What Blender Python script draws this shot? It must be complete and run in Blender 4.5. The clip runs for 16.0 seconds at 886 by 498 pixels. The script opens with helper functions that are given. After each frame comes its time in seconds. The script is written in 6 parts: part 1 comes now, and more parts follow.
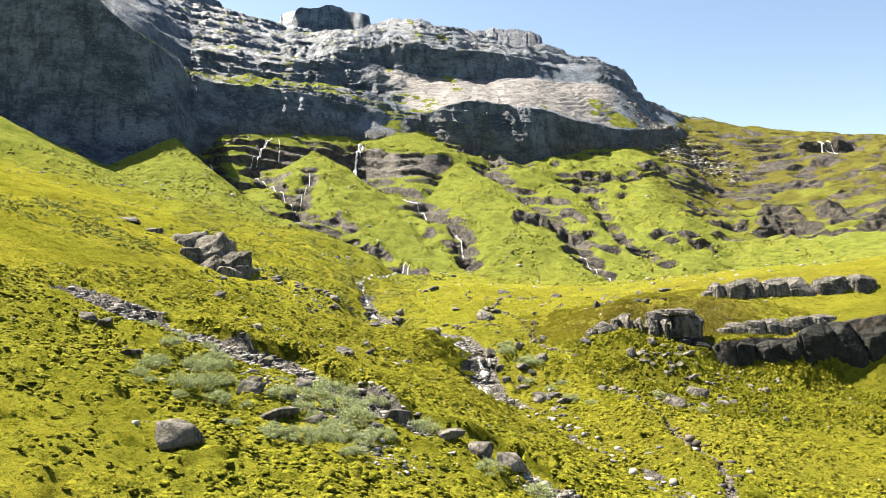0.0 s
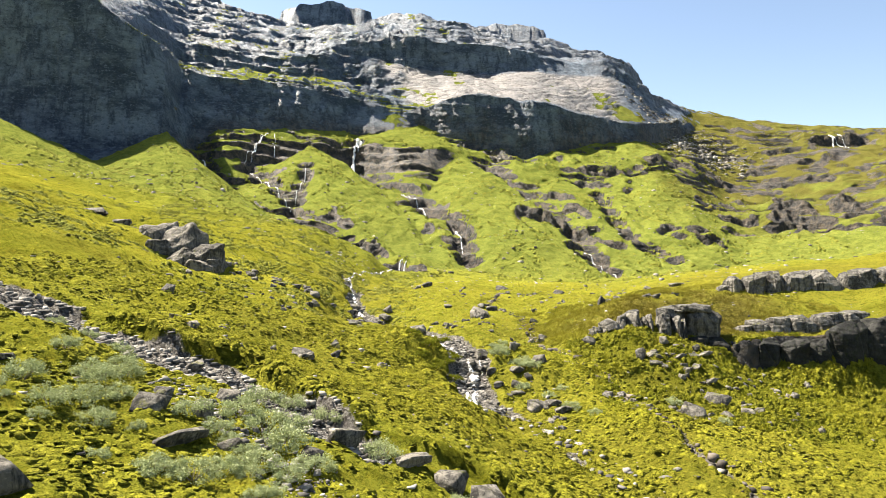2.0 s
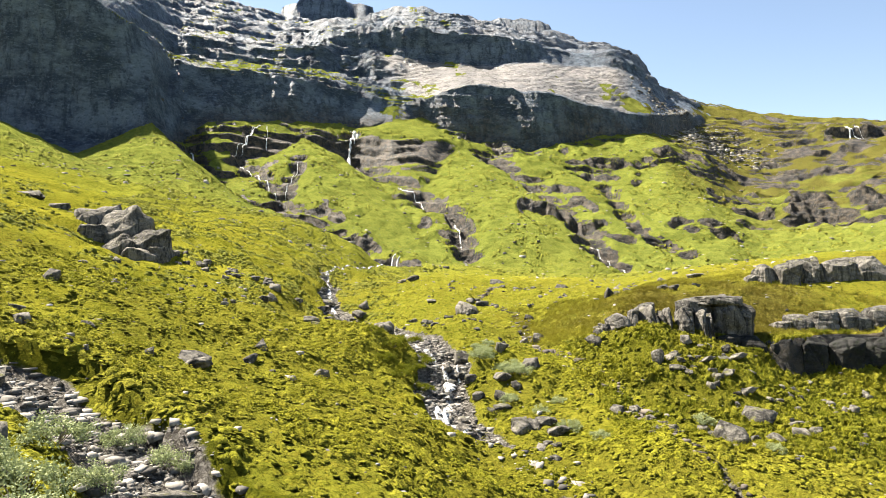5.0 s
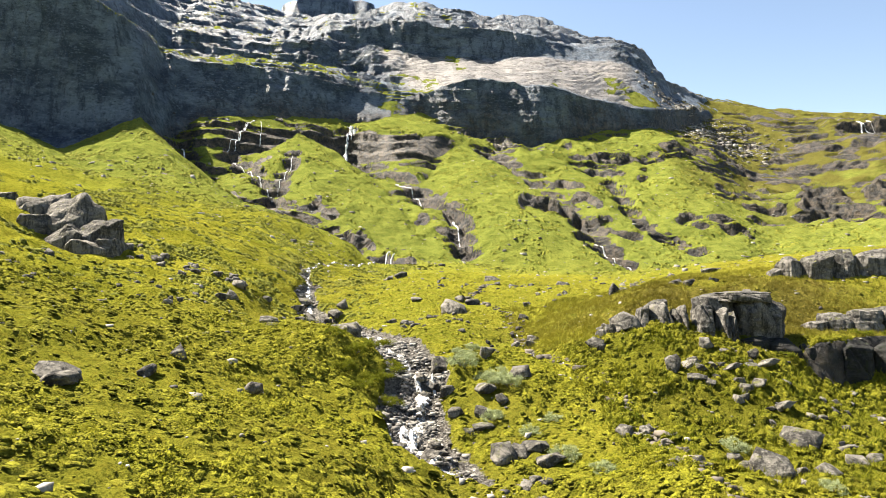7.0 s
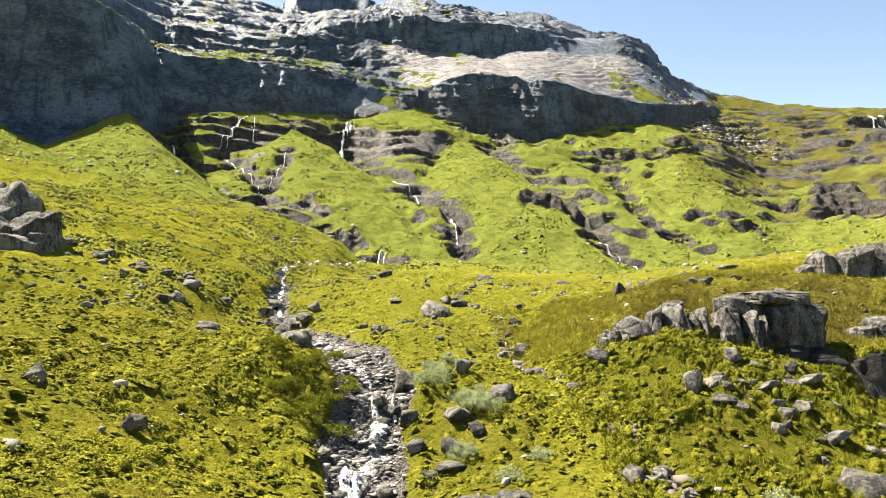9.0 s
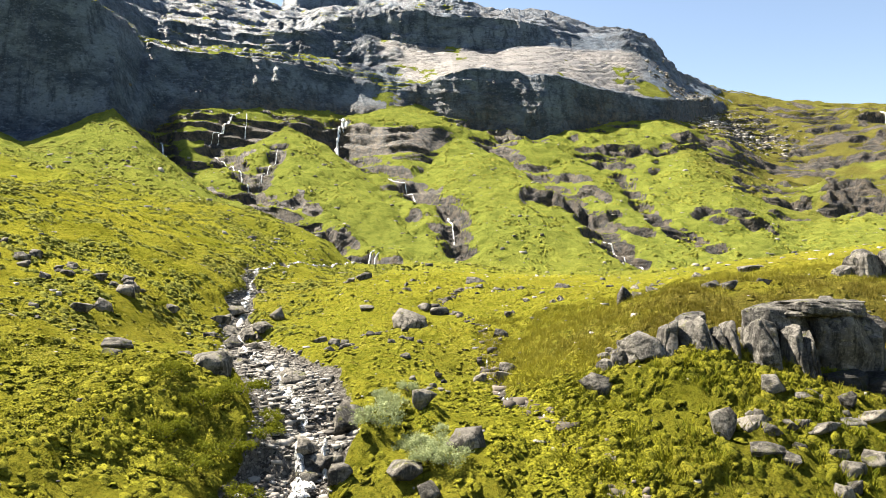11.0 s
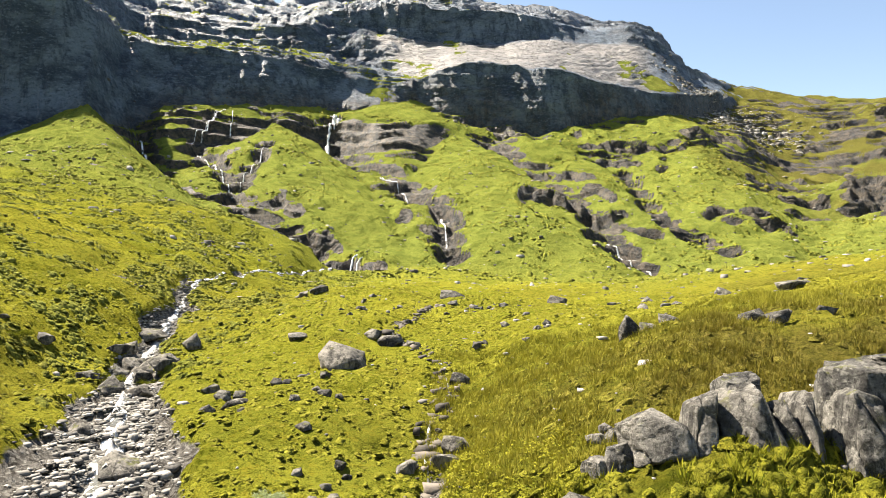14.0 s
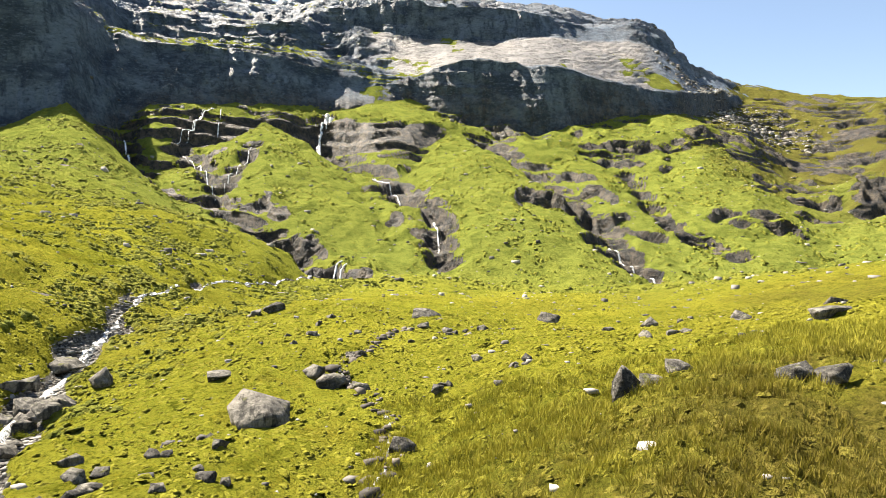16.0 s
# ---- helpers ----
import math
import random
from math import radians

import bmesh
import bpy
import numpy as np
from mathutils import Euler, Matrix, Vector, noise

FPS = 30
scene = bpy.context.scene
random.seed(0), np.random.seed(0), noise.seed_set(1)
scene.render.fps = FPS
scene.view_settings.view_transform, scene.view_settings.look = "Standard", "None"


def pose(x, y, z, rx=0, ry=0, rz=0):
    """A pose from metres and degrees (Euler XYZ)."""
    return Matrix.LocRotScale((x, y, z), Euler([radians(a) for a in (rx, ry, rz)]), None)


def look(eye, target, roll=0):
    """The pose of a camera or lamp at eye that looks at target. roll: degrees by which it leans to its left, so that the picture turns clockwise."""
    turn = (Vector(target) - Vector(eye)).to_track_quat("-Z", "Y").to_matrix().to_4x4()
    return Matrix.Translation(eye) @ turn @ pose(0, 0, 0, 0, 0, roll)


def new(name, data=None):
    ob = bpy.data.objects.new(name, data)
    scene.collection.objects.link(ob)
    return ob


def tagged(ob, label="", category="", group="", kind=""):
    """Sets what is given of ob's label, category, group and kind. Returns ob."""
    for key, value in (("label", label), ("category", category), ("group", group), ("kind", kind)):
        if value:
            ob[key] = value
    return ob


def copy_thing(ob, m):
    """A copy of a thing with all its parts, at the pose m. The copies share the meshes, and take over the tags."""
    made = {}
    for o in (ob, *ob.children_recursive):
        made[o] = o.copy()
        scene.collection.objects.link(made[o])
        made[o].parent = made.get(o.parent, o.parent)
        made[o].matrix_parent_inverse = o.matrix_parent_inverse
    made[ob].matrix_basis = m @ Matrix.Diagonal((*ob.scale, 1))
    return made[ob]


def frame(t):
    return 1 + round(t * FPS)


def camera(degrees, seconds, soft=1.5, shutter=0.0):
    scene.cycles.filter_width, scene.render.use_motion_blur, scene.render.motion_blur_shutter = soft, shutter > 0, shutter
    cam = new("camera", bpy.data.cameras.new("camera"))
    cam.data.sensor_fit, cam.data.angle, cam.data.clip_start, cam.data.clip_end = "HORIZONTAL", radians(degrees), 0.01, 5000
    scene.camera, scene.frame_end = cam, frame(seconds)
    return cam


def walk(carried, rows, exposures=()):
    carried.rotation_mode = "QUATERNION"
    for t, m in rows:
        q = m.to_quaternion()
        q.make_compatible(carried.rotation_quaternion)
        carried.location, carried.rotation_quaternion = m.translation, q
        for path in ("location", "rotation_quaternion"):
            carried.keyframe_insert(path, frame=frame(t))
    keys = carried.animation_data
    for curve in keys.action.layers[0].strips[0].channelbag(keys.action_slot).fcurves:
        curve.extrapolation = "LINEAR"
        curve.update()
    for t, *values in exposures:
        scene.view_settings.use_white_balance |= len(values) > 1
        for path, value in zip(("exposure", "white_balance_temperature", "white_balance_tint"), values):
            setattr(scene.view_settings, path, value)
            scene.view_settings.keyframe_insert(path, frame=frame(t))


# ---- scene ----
cam = camera(65.54, 16.0, soft=0.6)
# seconds, then place and turn of the drone camera
PATH = [
    (0.0, pose(-10.091, -39.770, 24.639, 90.106, -0.844, -1.349)),
    (1.0, pose(-8.811, -34.873, 24.049, 90.079, -0.744, -1.136)),
    (2.0, pose(-7.536, -29.956, 23.390, 90.073, -0.656, -0.926)),
    (3.0, pose(-6.266, -25.017, 22.703, 90.083, -0.575, -0.719)),
    (4.0, pose(-5.003, -20.055, 22.027, 90.101, -0.499, -0.514)),
    (5.0, pose(-3.746, -15.072, 21.393, 90.126, -0.425, -0.309)),
    (6.0, pose(-2.494, -10.067, 20.830, 90.152, -0.351, -0.105)),
    (7.0, pose(-1.246, -5.042, 20.359, 90.177, -0.276, 0.098)),
    (8.0, pose(0.000, 0.000, 20.000, 90.200, -0.200, 0.300)),
    (9.0, pose(1.247, 5.057, 19.765, 90.220, -0.124, 0.500)),
    (10.0, pose(2.499, 10.124, 19.664, 90.236, -0.048, 0.695)),
    (11.0, pose(3.759, 15.199, 19.699, 90.250, 0.025, 0.885)),
    (12.0, pose(5.033, 20.275, 19.871, 90.263, 0.092, 1.066)),
    (13.0, pose(6.326, 25.347, 20.172, 90.278, 0.150, 1.235)),
    (14.0, pose(7.643, 30.409, 20.593, 90.298, 0.195, 1.390)),
    (15.0, pose(8.992, 35.454, 21.118, 90.328, 0.222, 1.526)),
    (16.0, pose(10.381, 40.474, 21.727, 90.374, 0.224, 1.639)),
]
walk(cam, PATH, exposures=[(0.0, 2.2, 7150, 11), (16.0, 2.2, 7150, 11)])

# ---- daylight: clear sky, high sun ahead and to the left ----
SUN_ELEV, SUN_AZ = 53.5, -58.0      # degrees; azimuth from +y, positive towards +x
sun_way = Vector((math.sin(radians(SUN_AZ)) * math.cos(radians(SUN_ELEV)),
                  math.cos(radians(SUN_AZ)) * math.cos(radians(SUN_ELEV)),
                  math.sin(radians(SUN_ELEV))))
sun = new("sun", bpy.data.lights.new("sun", "SUN"))
sun.data.energy, sun.data.angle, sun.data.color = 4.6, radians(0.53), (1.0, 0.95, 0.86)
sun.matrix_world = look(sun_way * 50, (0, 0, 0))
world = bpy.data.worlds.new("world")
scene.world = world
world.use_nodes = True
sky = world.node_tree.nodes.new("ShaderNodeTexSky")
sky.sky_type, sky.sun_disc = "NISHITA", False
sky.sun_elevation, sky.sun_rotation = radians(SUN_ELEV), radians(SUN_AZ)
sky.altitude, sky.air_density, sky.dust_density, sky.ozone_density = 900, 1.0, 0.8, 0.7
back = world.node_tree.nodes["Background"]
back.inputs["Strength"].default_value = 0.051
world.node_tree.links.new(sky.outputs[0], back.inputs[0])


# ---- materials ----
class Nodes:
    """Short way to wire a material."""

    def __init__(self, name):
        self.mat = bpy.data.materials.new(name)
        self.mat.use_nodes = True
        self.tree = self.mat.node_tree
        self.bsdf = self.tree.nodes["Principled BSDF"]
        self.coord = None

    def add(self, kind):
        return self.tree.nodes.new("ShaderNode" + kind)

    def link(self, a, b):
        self.tree.links.new(a, b)

    def put(self, socket, v):
        if isinstance(v, bpy.types.NodeSocket):
            self.link(v, socket)
        elif isinstance(v, (tuple, list)) and len(v) == 3 and socket.type == "RGBA":
            socket.default_value = (*v, 1)
        else:
            socket.default_value = v

    def place(self):
        if self.coord is None:
            self.coord = self.add("TexCoord").outputs["Object"]
        return self.coord

    def noise(self, scale, detail=4.0, rough=0.55, squash=(1, 1, 1), offset=(0, 0, 0), where=None):
        m = self.add("Mapping")
        m.inputs["Scale"].default_value = squash
        m.inputs["Location"].default_value = offset
        self.link(where or self.place(), m.inputs[0])
        n = self.add("TexNoise")
        n.inputs["Scale"].default_value, n.inputs["Detail"].default_value, n.inputs["Roughness"].default_value = scale, detail, rough
        self.link(m.outputs[0], n.inputs["Vector"])
        return n.outputs["Fac"]

    def cells(self, scale, squash=(1, 1, 1), feature="F1", out="Distance"):
        m = self.add("Mapping")
        m.inputs["Scale"].default_value = squash
        self.link(self.place(), m.inputs[0])
        n = self.add("TexVoronoi")
        n.feature = feature
        n.inputs["Scale"].default_value = scale
        self.link(m.outputs[0], n.inputs["Vector"])
        return n.outputs[out]

    def span(self, v, a, b, c=0.0, d=1.0):
        n = self.add("MapRange")
        n.interpolation_type = "SMOOTHSTEP"
        for s, val in zip(n.inputs[:5], (v, a, b, c, d)):
            self.put(s, val)
        return n.outputs[0]

    def calc(self, op, a, b=0.5):
        n = self.add("Math")
        n.operation = op
        self.put(n.inputs[0], a)
        self.put(n.inputs[1], b)
        return n.outputs[0]

    def mix(self, f, a, b, how="MIX"):
        n = self.add("Mix")
        n.data_type, n.blend_type = "RGBA", how
        self.put(n.inputs[0], f)
        self.put(n.inputs[6], a)
        self.put(n.inputs[7], b)
        return n.outputs[2]

    def attr(self, name):
        n = self.add("Attribute")
        n.attribute_name = name
        return n.outputs["Fac"]

    def bump(self, height, strength=0.5, distance=0.1, after=None):
        n = self.add("Bump")
        n.inputs["Strength"].default_value, n.inputs["Distance"].default_value = strength, distance
        self.put(n.inputs["Height"], height)
        if after is not None:
            self.link(after, n.inputs["Normal"])
        return n.outputs[0]

    def done(self, colour, rough=0.8, normal=None, **more):
        self.put(self.bsdf.inputs["Base Color"], colour)
        self.put(self.bsdf.inputs["Roughness"], rough)
        if normal is not None:
            self.link(normal, self.bsdf.inputs["Normal"])
        for k, v in more.items():
            self.put(self.bsdf.inputs[k.replace("_", " ")], v)
        return self.mat


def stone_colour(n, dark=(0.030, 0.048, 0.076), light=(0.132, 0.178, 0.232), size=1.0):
    """Grey banded gneiss with lichen, water stains and fine cracks. The default blue tones hold distant haze."""
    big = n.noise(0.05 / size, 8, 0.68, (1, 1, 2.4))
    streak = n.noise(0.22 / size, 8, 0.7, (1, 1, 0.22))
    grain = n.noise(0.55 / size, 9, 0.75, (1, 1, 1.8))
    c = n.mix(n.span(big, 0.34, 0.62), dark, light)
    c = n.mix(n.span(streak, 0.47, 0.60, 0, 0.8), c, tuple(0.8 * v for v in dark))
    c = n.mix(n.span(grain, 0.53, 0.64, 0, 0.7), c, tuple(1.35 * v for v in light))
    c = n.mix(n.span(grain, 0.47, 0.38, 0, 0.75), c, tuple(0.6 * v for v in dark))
    return c, big, streak, grain


def land_material():
    n = Nodes("alpine_ground")
    # grass, heath and moss
    wide = n.noise(0.035, 4, 0.6)
    mid = n.noise(0.32, 5, 0.6)
    tuft = n.noise(2.6, 4, 0.65)
    g = n.mix(n.span(wide, 0.35, 0.65), (0.236, 0.245, 0.031), (0.288, 0.276, 0.034))
    g = n.mix(n.span(mid, 0.48, 0.74, 0, 0.6), g, (0.075, 0.092, 0.006))
    g = n.mix(n.span(tuft, 0.48, 0.70, 0, 0.7), g, (0.27, 0.235, 0.024))
    g = n.mix(n.span(n.noise(0.11, 5, 0.7, offset=(7, 3, 0)), 0.60, 0.72, 0, 0.4), g, (0.14, 0.095, 0.016))
    # near-black flecks, here and below, put shaded pits between tufts into the colour
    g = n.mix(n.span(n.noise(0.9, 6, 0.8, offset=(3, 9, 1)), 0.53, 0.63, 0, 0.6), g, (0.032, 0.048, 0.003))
    g = n.mix(n.span(n.noise(0.55, 6, 0.75, offset=(31, 9, 1)), 0.56, 0.70, 0, 0.6), g, (0.29, 0.24, 0.03))
    # greener grass of the far fans, with blue added to it as haze
    g = n.mix(n.calc("MULTIPLY", n.attr("fan"), 0.8), g, n.mix(n.span(mid, 0.4, 0.65), (0.180, 0.212, 0.05), (0.115, 0.15, 0.036)))
    # peaty soil, dark enough to put the shade between clumps into it
    peat_shade = n.mix(n.span(n.noise(1.8, 5, 0.7), 0.4, 0.65), (0.026, 0.036, 0.004), (0.09, 0.095, 0.006))
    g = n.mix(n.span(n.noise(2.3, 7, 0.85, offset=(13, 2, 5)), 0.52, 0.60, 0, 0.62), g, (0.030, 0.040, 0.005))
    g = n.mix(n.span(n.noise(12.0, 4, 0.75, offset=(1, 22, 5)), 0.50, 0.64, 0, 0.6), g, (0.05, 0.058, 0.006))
    g = n.mix(n.calc("MINIMUM", n.calc("MULTIPLY", n.attr("heath"), 0.24), 0.8), g, peat_shade)
    g = n.mix(n.calc("MULTIPLY", n.attr("brown"), 0.75), g, n.mix(n.span(tuft, 0.42, 0.62), (0.058, 0.049, 0.016), (0.13, 0.104, 0.03)))
    # mountain rock in the blue tones, haze put into its colour
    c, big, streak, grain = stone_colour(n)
    pale = n.mix(n.span(n.noise(0.09, 6, 0.65, (0.6, 0.6, 2.5)), 0.35, 0.7), (0.24, 0.235, 0.235), (0.35, 0.325, 0.305))
    pale = n.mix(n.span(streak, 0.55, 0.75, 0, 0.6), pale, (0.2, 0.19, 0.19))
    seam = n.calc("ABSOLUTE", n.calc("SUBTRACT", n.noise(0.11, 5, 0.62, (0.5, 0.5, 3.2), (5, 1, 8)), 0.5))
    pale = n.mix(n.span(seam, 0.030, 0.004, 0, 0.9), pale, (0.055, 0.052, 0.050))
    pale = n.mix(n.span(grain, 0.5, 0.42, 0, 0.5), pale, (0.12, 0.115, 0.11))
    c = n.mix(n.attr("slab"), c, pale)
    c = n.mix(n.calc("MULTIPLY", n.attr("crack"), 0.9), c, (0.055, 0.055, 0.055))
    rock = n.attr("rock")
    edge = n.calc("ADD", rock, n.calc("MULTIPLY", n.calc("SUBTRACT", n.noise(0.5, 7, 0.75), 0.5), 1.5))
    mask = n.span(edge, 0.46, 0.54)
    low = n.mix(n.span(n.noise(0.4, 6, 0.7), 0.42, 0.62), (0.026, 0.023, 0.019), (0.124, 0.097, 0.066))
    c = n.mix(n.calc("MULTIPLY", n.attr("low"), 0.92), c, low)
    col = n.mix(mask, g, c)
    gravel = n.cells(7, out="Color")
    chips = n.add("SeparateColor")
    n.link(gravel, chips.inputs[0])
    dirt = n.mix(n.span(n.noise(1.2, 5, 0.7), 0.4, 0.65), (0.06, 0.055, 0.05), (0.19, 0.18, 0.165))
    dirt = n.mix(n.span(chips.outputs[0], 0.2, 0.9, 0, 0.7), dirt, (0.32, 0.305, 0.275))
    dirt = n.mix(n.span(n.cells(7, feature="DISTANCE_TO_EDGE"), 0.12, 0.03, 0, 0.4), dirt, (0.05, 0.042, 0.033))
    scree = n.attr("scree")
    smask = n.span(n.calc("ADD", scree, n.calc("MULTIPLY", n.calc("SUBTRACT", n.noise(0.9, 5, 0.7), 0.5), 0.9)), 0.45, 0.65)
    col = n.mix(smask, col, dirt)
    relief = n.calc("ADD", n.calc("MULTIPLY", n.noise(1.1, 6, 0.75), 0.6), n.calc("MULTIPLY", n.noise(5.0, 6, 0.8), 0.45))
    norm = n.bump(relief, 1.0, 1.1)
    rb = n.calc("ADD", n.noise(0.3, 10, 0.72, (1, 1, 1.3)), n.calc("MULTIPLY", n.noise(0.9, 5, 0.7, (1, 1, 0.4)), 0.5))
    norm = n.bump(n.calc("MULTIPLY", rb, mask), 1.0, 1.5, norm)
    return n.done(col, n.mix(mask, (0.95,) * 3, (0.55,) * 3), norm, Specular_IOR_Level=n.calc("MULTIPLY", mask, 0.25))


LAND = land_material()


def boulder_material(name, dark, light, fresh):
    n = Nodes(name)
    n.coord = n.add("NewGeometry").outputs["Position"]
    pick = n.add("ObjectInfo").outputs["Random"]
    c, big, streak, grain = stone_colour(n, dark, light, 0.13)
    c = n.mix(n.span(pick, 0.3, 1, 0, 0.35), c, fresh)
    joint = n.cells(0.75, (1, 1, 0.45), "DISTANCE_TO_EDGE")
    c = n.mix(n.span(joint, 0.025, 0.006, 0, 0.35), c, (0.03, 0.028, 0.025))
    # upright dark stains, deepened to put the faces' shade into the colour
    c = n.mix(n.span(n.noise(1.5, 7, 0.75, (1, 1, 0.15), (5, 1, 2)), 0.48, 0.58, 0, 0.85), c, (0.018, 0.017, 0.016))
    c = n.mix(n.span(n.noise(7.0, 6, 0.8), 0.50, 0.62, 0, 0.6), c, tuple(0.5 * v for v in light))
    up = n.add("SeparateXYZ")
    n.link(n.add("NewGeometry").outputs["Normal"], up.inputs[0])
    moss = n.calc("MULTIPLY", n.span(up.outputs[2], 0.35, 0.9), n.span(n.noise(1.6, 5, 0.7), 0.56, 0.66))
    c = n.mix(n.calc("MULTIPLY", moss, 0.75), c, (0.10, 0.105, 0.02))
    b = n.calc("ADD", n.noise(2.5, 7, 0.7), n.calc("MULTIPLY", n.cells(1.6, (1, 1, 1.5)), 0.5))
    return n.done(c, 0.85, n.bump(b, 1.0, 0.24), Specular_IOR_Level=0.2)


# Near-black copy of the stone: deep shade put into its colour, with dark green patches.
def shade_rock_material():
    n = Nodes("shade_dark_rock")
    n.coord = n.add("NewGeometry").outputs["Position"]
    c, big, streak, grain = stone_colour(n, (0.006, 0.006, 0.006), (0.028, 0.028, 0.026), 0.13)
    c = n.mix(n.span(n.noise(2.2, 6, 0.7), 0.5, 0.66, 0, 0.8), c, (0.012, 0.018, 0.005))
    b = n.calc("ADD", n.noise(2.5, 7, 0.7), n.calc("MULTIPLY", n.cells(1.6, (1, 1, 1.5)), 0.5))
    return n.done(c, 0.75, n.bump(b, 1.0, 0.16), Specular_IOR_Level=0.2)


def leaf_material(name, dark, light, dry, glow=0.42, tint=(0.28, 0.28, 0.018)):
    n = Nodes(name)
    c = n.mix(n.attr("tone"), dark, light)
    c = n.mix(n.attr("dry"), c, dry)
    n.done(c, 0.8, Specular_IOR_Level=0.03)
    out = n.tree.nodes["Material Output"]
    thin = n.add("BsdfTranslucent")
    n.link(n.mix(0.4, c, tint), thin.inputs[0])
    both = n.add("MixShader")
    both.inputs[0].default_value = glow
    n.link(n.bsdf.outputs[0], both.inputs[1])
    n.link(thin.outputs[0], both.inputs[2])
    n.link(both.outputs[0], out.inputs[0])
    return n.mat


def water_material():
    n = Nodes("running_water")
    foam = n.span(n.noise(2.4, 6, 0.75, (1, 0.35, 1)), 0.47, 0.60)
    c = n.mix(foam, (0.10, 0.10, 0.085), (0.72, 0.74, 0.75))
    return n.done(c, n.mix(foam, (0.08,) * 3, (0.6,) * 3), n.bump(n.noise(5, 4, 0.6, (1, 0.5, 1)), 0.6, 0.06))


def fall_material():
    n = Nodes("falling_water")
    s = n.noise(1.3, 6, 0.75, (1.6, 1.6, 0.16))
    c = n.mix(n.span(s, 0.35, 0.62), (0.42, 0.45, 0.47), (0.85, 0.87, 0.88))
    gaps = n.span(n.noise(2.0, 6, 0.7, (1, 1, 0.3), (4, 4, 4)), 0.40, 0.52)
    return n.done(c, 0.45, n.bump(s, 0.8, 0.2), Alpha=gaps)


def foam_material():
    n = Nodes("white_water")
    s = n.noise(3.0, 6, 0.8, (1, 1, 0.5))
    c = n.mix(n.span(s, 0.38, 0.6), (0.36, 0.37, 0.36), (0.82, 0.83, 0.83))
    gaps = n.span(n.noise(3.4, 7, 0.8, (1, 1, 0.6), (4, 4, 4)), 0.41, 0.52)
    return n.done(c, 0.35, n.bump(s, 1.0, 0.12), Alpha=gaps)


def snow_material():
    n = Nodes("old_snow")
    c = n.mix(n.span(n.noise(0.12, 5, 0.7), 0.4, 0.7), (0.80, 0.81, 0.83), (0.62, 0.62, 0.61))
    return n.done(c, 0.6, n.bump(n.noise(0.4, 5, 0.6), 0.4, 0.3))


def cushion_material(name, dark, light, dry, grainy=1.0):
    """Mats of tiny leaves: fine light and dark grain on each clump."""
    n = Nodes(name)
    grain = n.noise(9.0, 4, 0.7)
    mid = n.noise(2.2, 4, 0.65)
    c = n.mix(n.attr("tone"), n.mix(0.45, dark, light), light)
    c = n.mix(n.attr("dry"), c, dry)
    # dark flecks on the clumps carry the deep shade between leaves
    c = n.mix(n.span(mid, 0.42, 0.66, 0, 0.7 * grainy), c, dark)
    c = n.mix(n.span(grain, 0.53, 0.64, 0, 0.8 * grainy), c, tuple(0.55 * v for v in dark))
    return n.done(c, 0.9, n.bump(n.calc("ADD", grain, n.calc("MULTIPLY", mid, 1.5)), 1.0, 0.25), Specular_IOR_Level=0.04)


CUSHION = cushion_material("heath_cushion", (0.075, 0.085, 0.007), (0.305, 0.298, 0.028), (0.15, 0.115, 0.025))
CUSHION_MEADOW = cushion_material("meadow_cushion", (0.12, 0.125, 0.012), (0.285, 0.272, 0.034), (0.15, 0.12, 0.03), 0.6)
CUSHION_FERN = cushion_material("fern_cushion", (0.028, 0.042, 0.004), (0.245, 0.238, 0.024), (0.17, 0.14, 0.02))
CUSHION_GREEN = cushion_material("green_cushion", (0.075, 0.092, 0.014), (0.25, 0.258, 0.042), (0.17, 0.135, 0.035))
STONE = boulder_material("pale_bedrock", (0.03, 0.029, 0.027), (0.20, 0.19, 0.168), (0.27, 0.25, 0.22))
BOULDER = boulder_material("lichened_boulder", (0.022, 0.021, 0.019), (0.20, 0.187, 0.16), (0.30, 0.275, 0.235))
SHADE_ROCK = shade_rock_material()
HEATH = leaf_material("heath_leaves", (0.070, 0.080, 0.012), (0.315, 0.29, 0.042), (0.125, 0.098, 0.022), 0.18)
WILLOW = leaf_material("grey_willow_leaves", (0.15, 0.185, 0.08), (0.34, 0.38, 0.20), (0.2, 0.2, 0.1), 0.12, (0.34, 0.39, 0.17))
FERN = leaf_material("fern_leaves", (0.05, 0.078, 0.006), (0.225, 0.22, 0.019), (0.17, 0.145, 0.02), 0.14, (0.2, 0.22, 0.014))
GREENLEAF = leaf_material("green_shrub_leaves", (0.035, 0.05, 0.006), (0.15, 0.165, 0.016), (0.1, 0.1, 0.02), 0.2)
WATER, FALL, FOAM, SNOW = water_material(), fall_material(), foam_material(), snow_material()
BARK = Nodes("twig_bark")
BARK = BARK.done(BARK.mix(BARK.noise(9, 4, 0.6), (0.10, 0.08, 0.06), (0.2, 0.17, 0.14)), 0.85)


def rubble_material(name, dark, light):
    n = Nodes(name)
    pick = n.add("NewGeometry").outputs["Random Per Island"]
    c = n.mix(n.span(pick, 0.0, 1.1), dark, light)
    c = n.mix(n.span(n.noise(3, 5, 0.7), 0.5, 0.7, 0, 0.5), c, (0.09, 0.085, 0.08))
    return n.done(c, 0.8, n.bump(n.noise(8, 5, 0.7), 0.5, 0.05), Specular_IOR_Level=0.3)


RUBBLE = rubble_material("loose_stone", (0.045, 0.042, 0.038), (0.34, 0.322, 0.288))
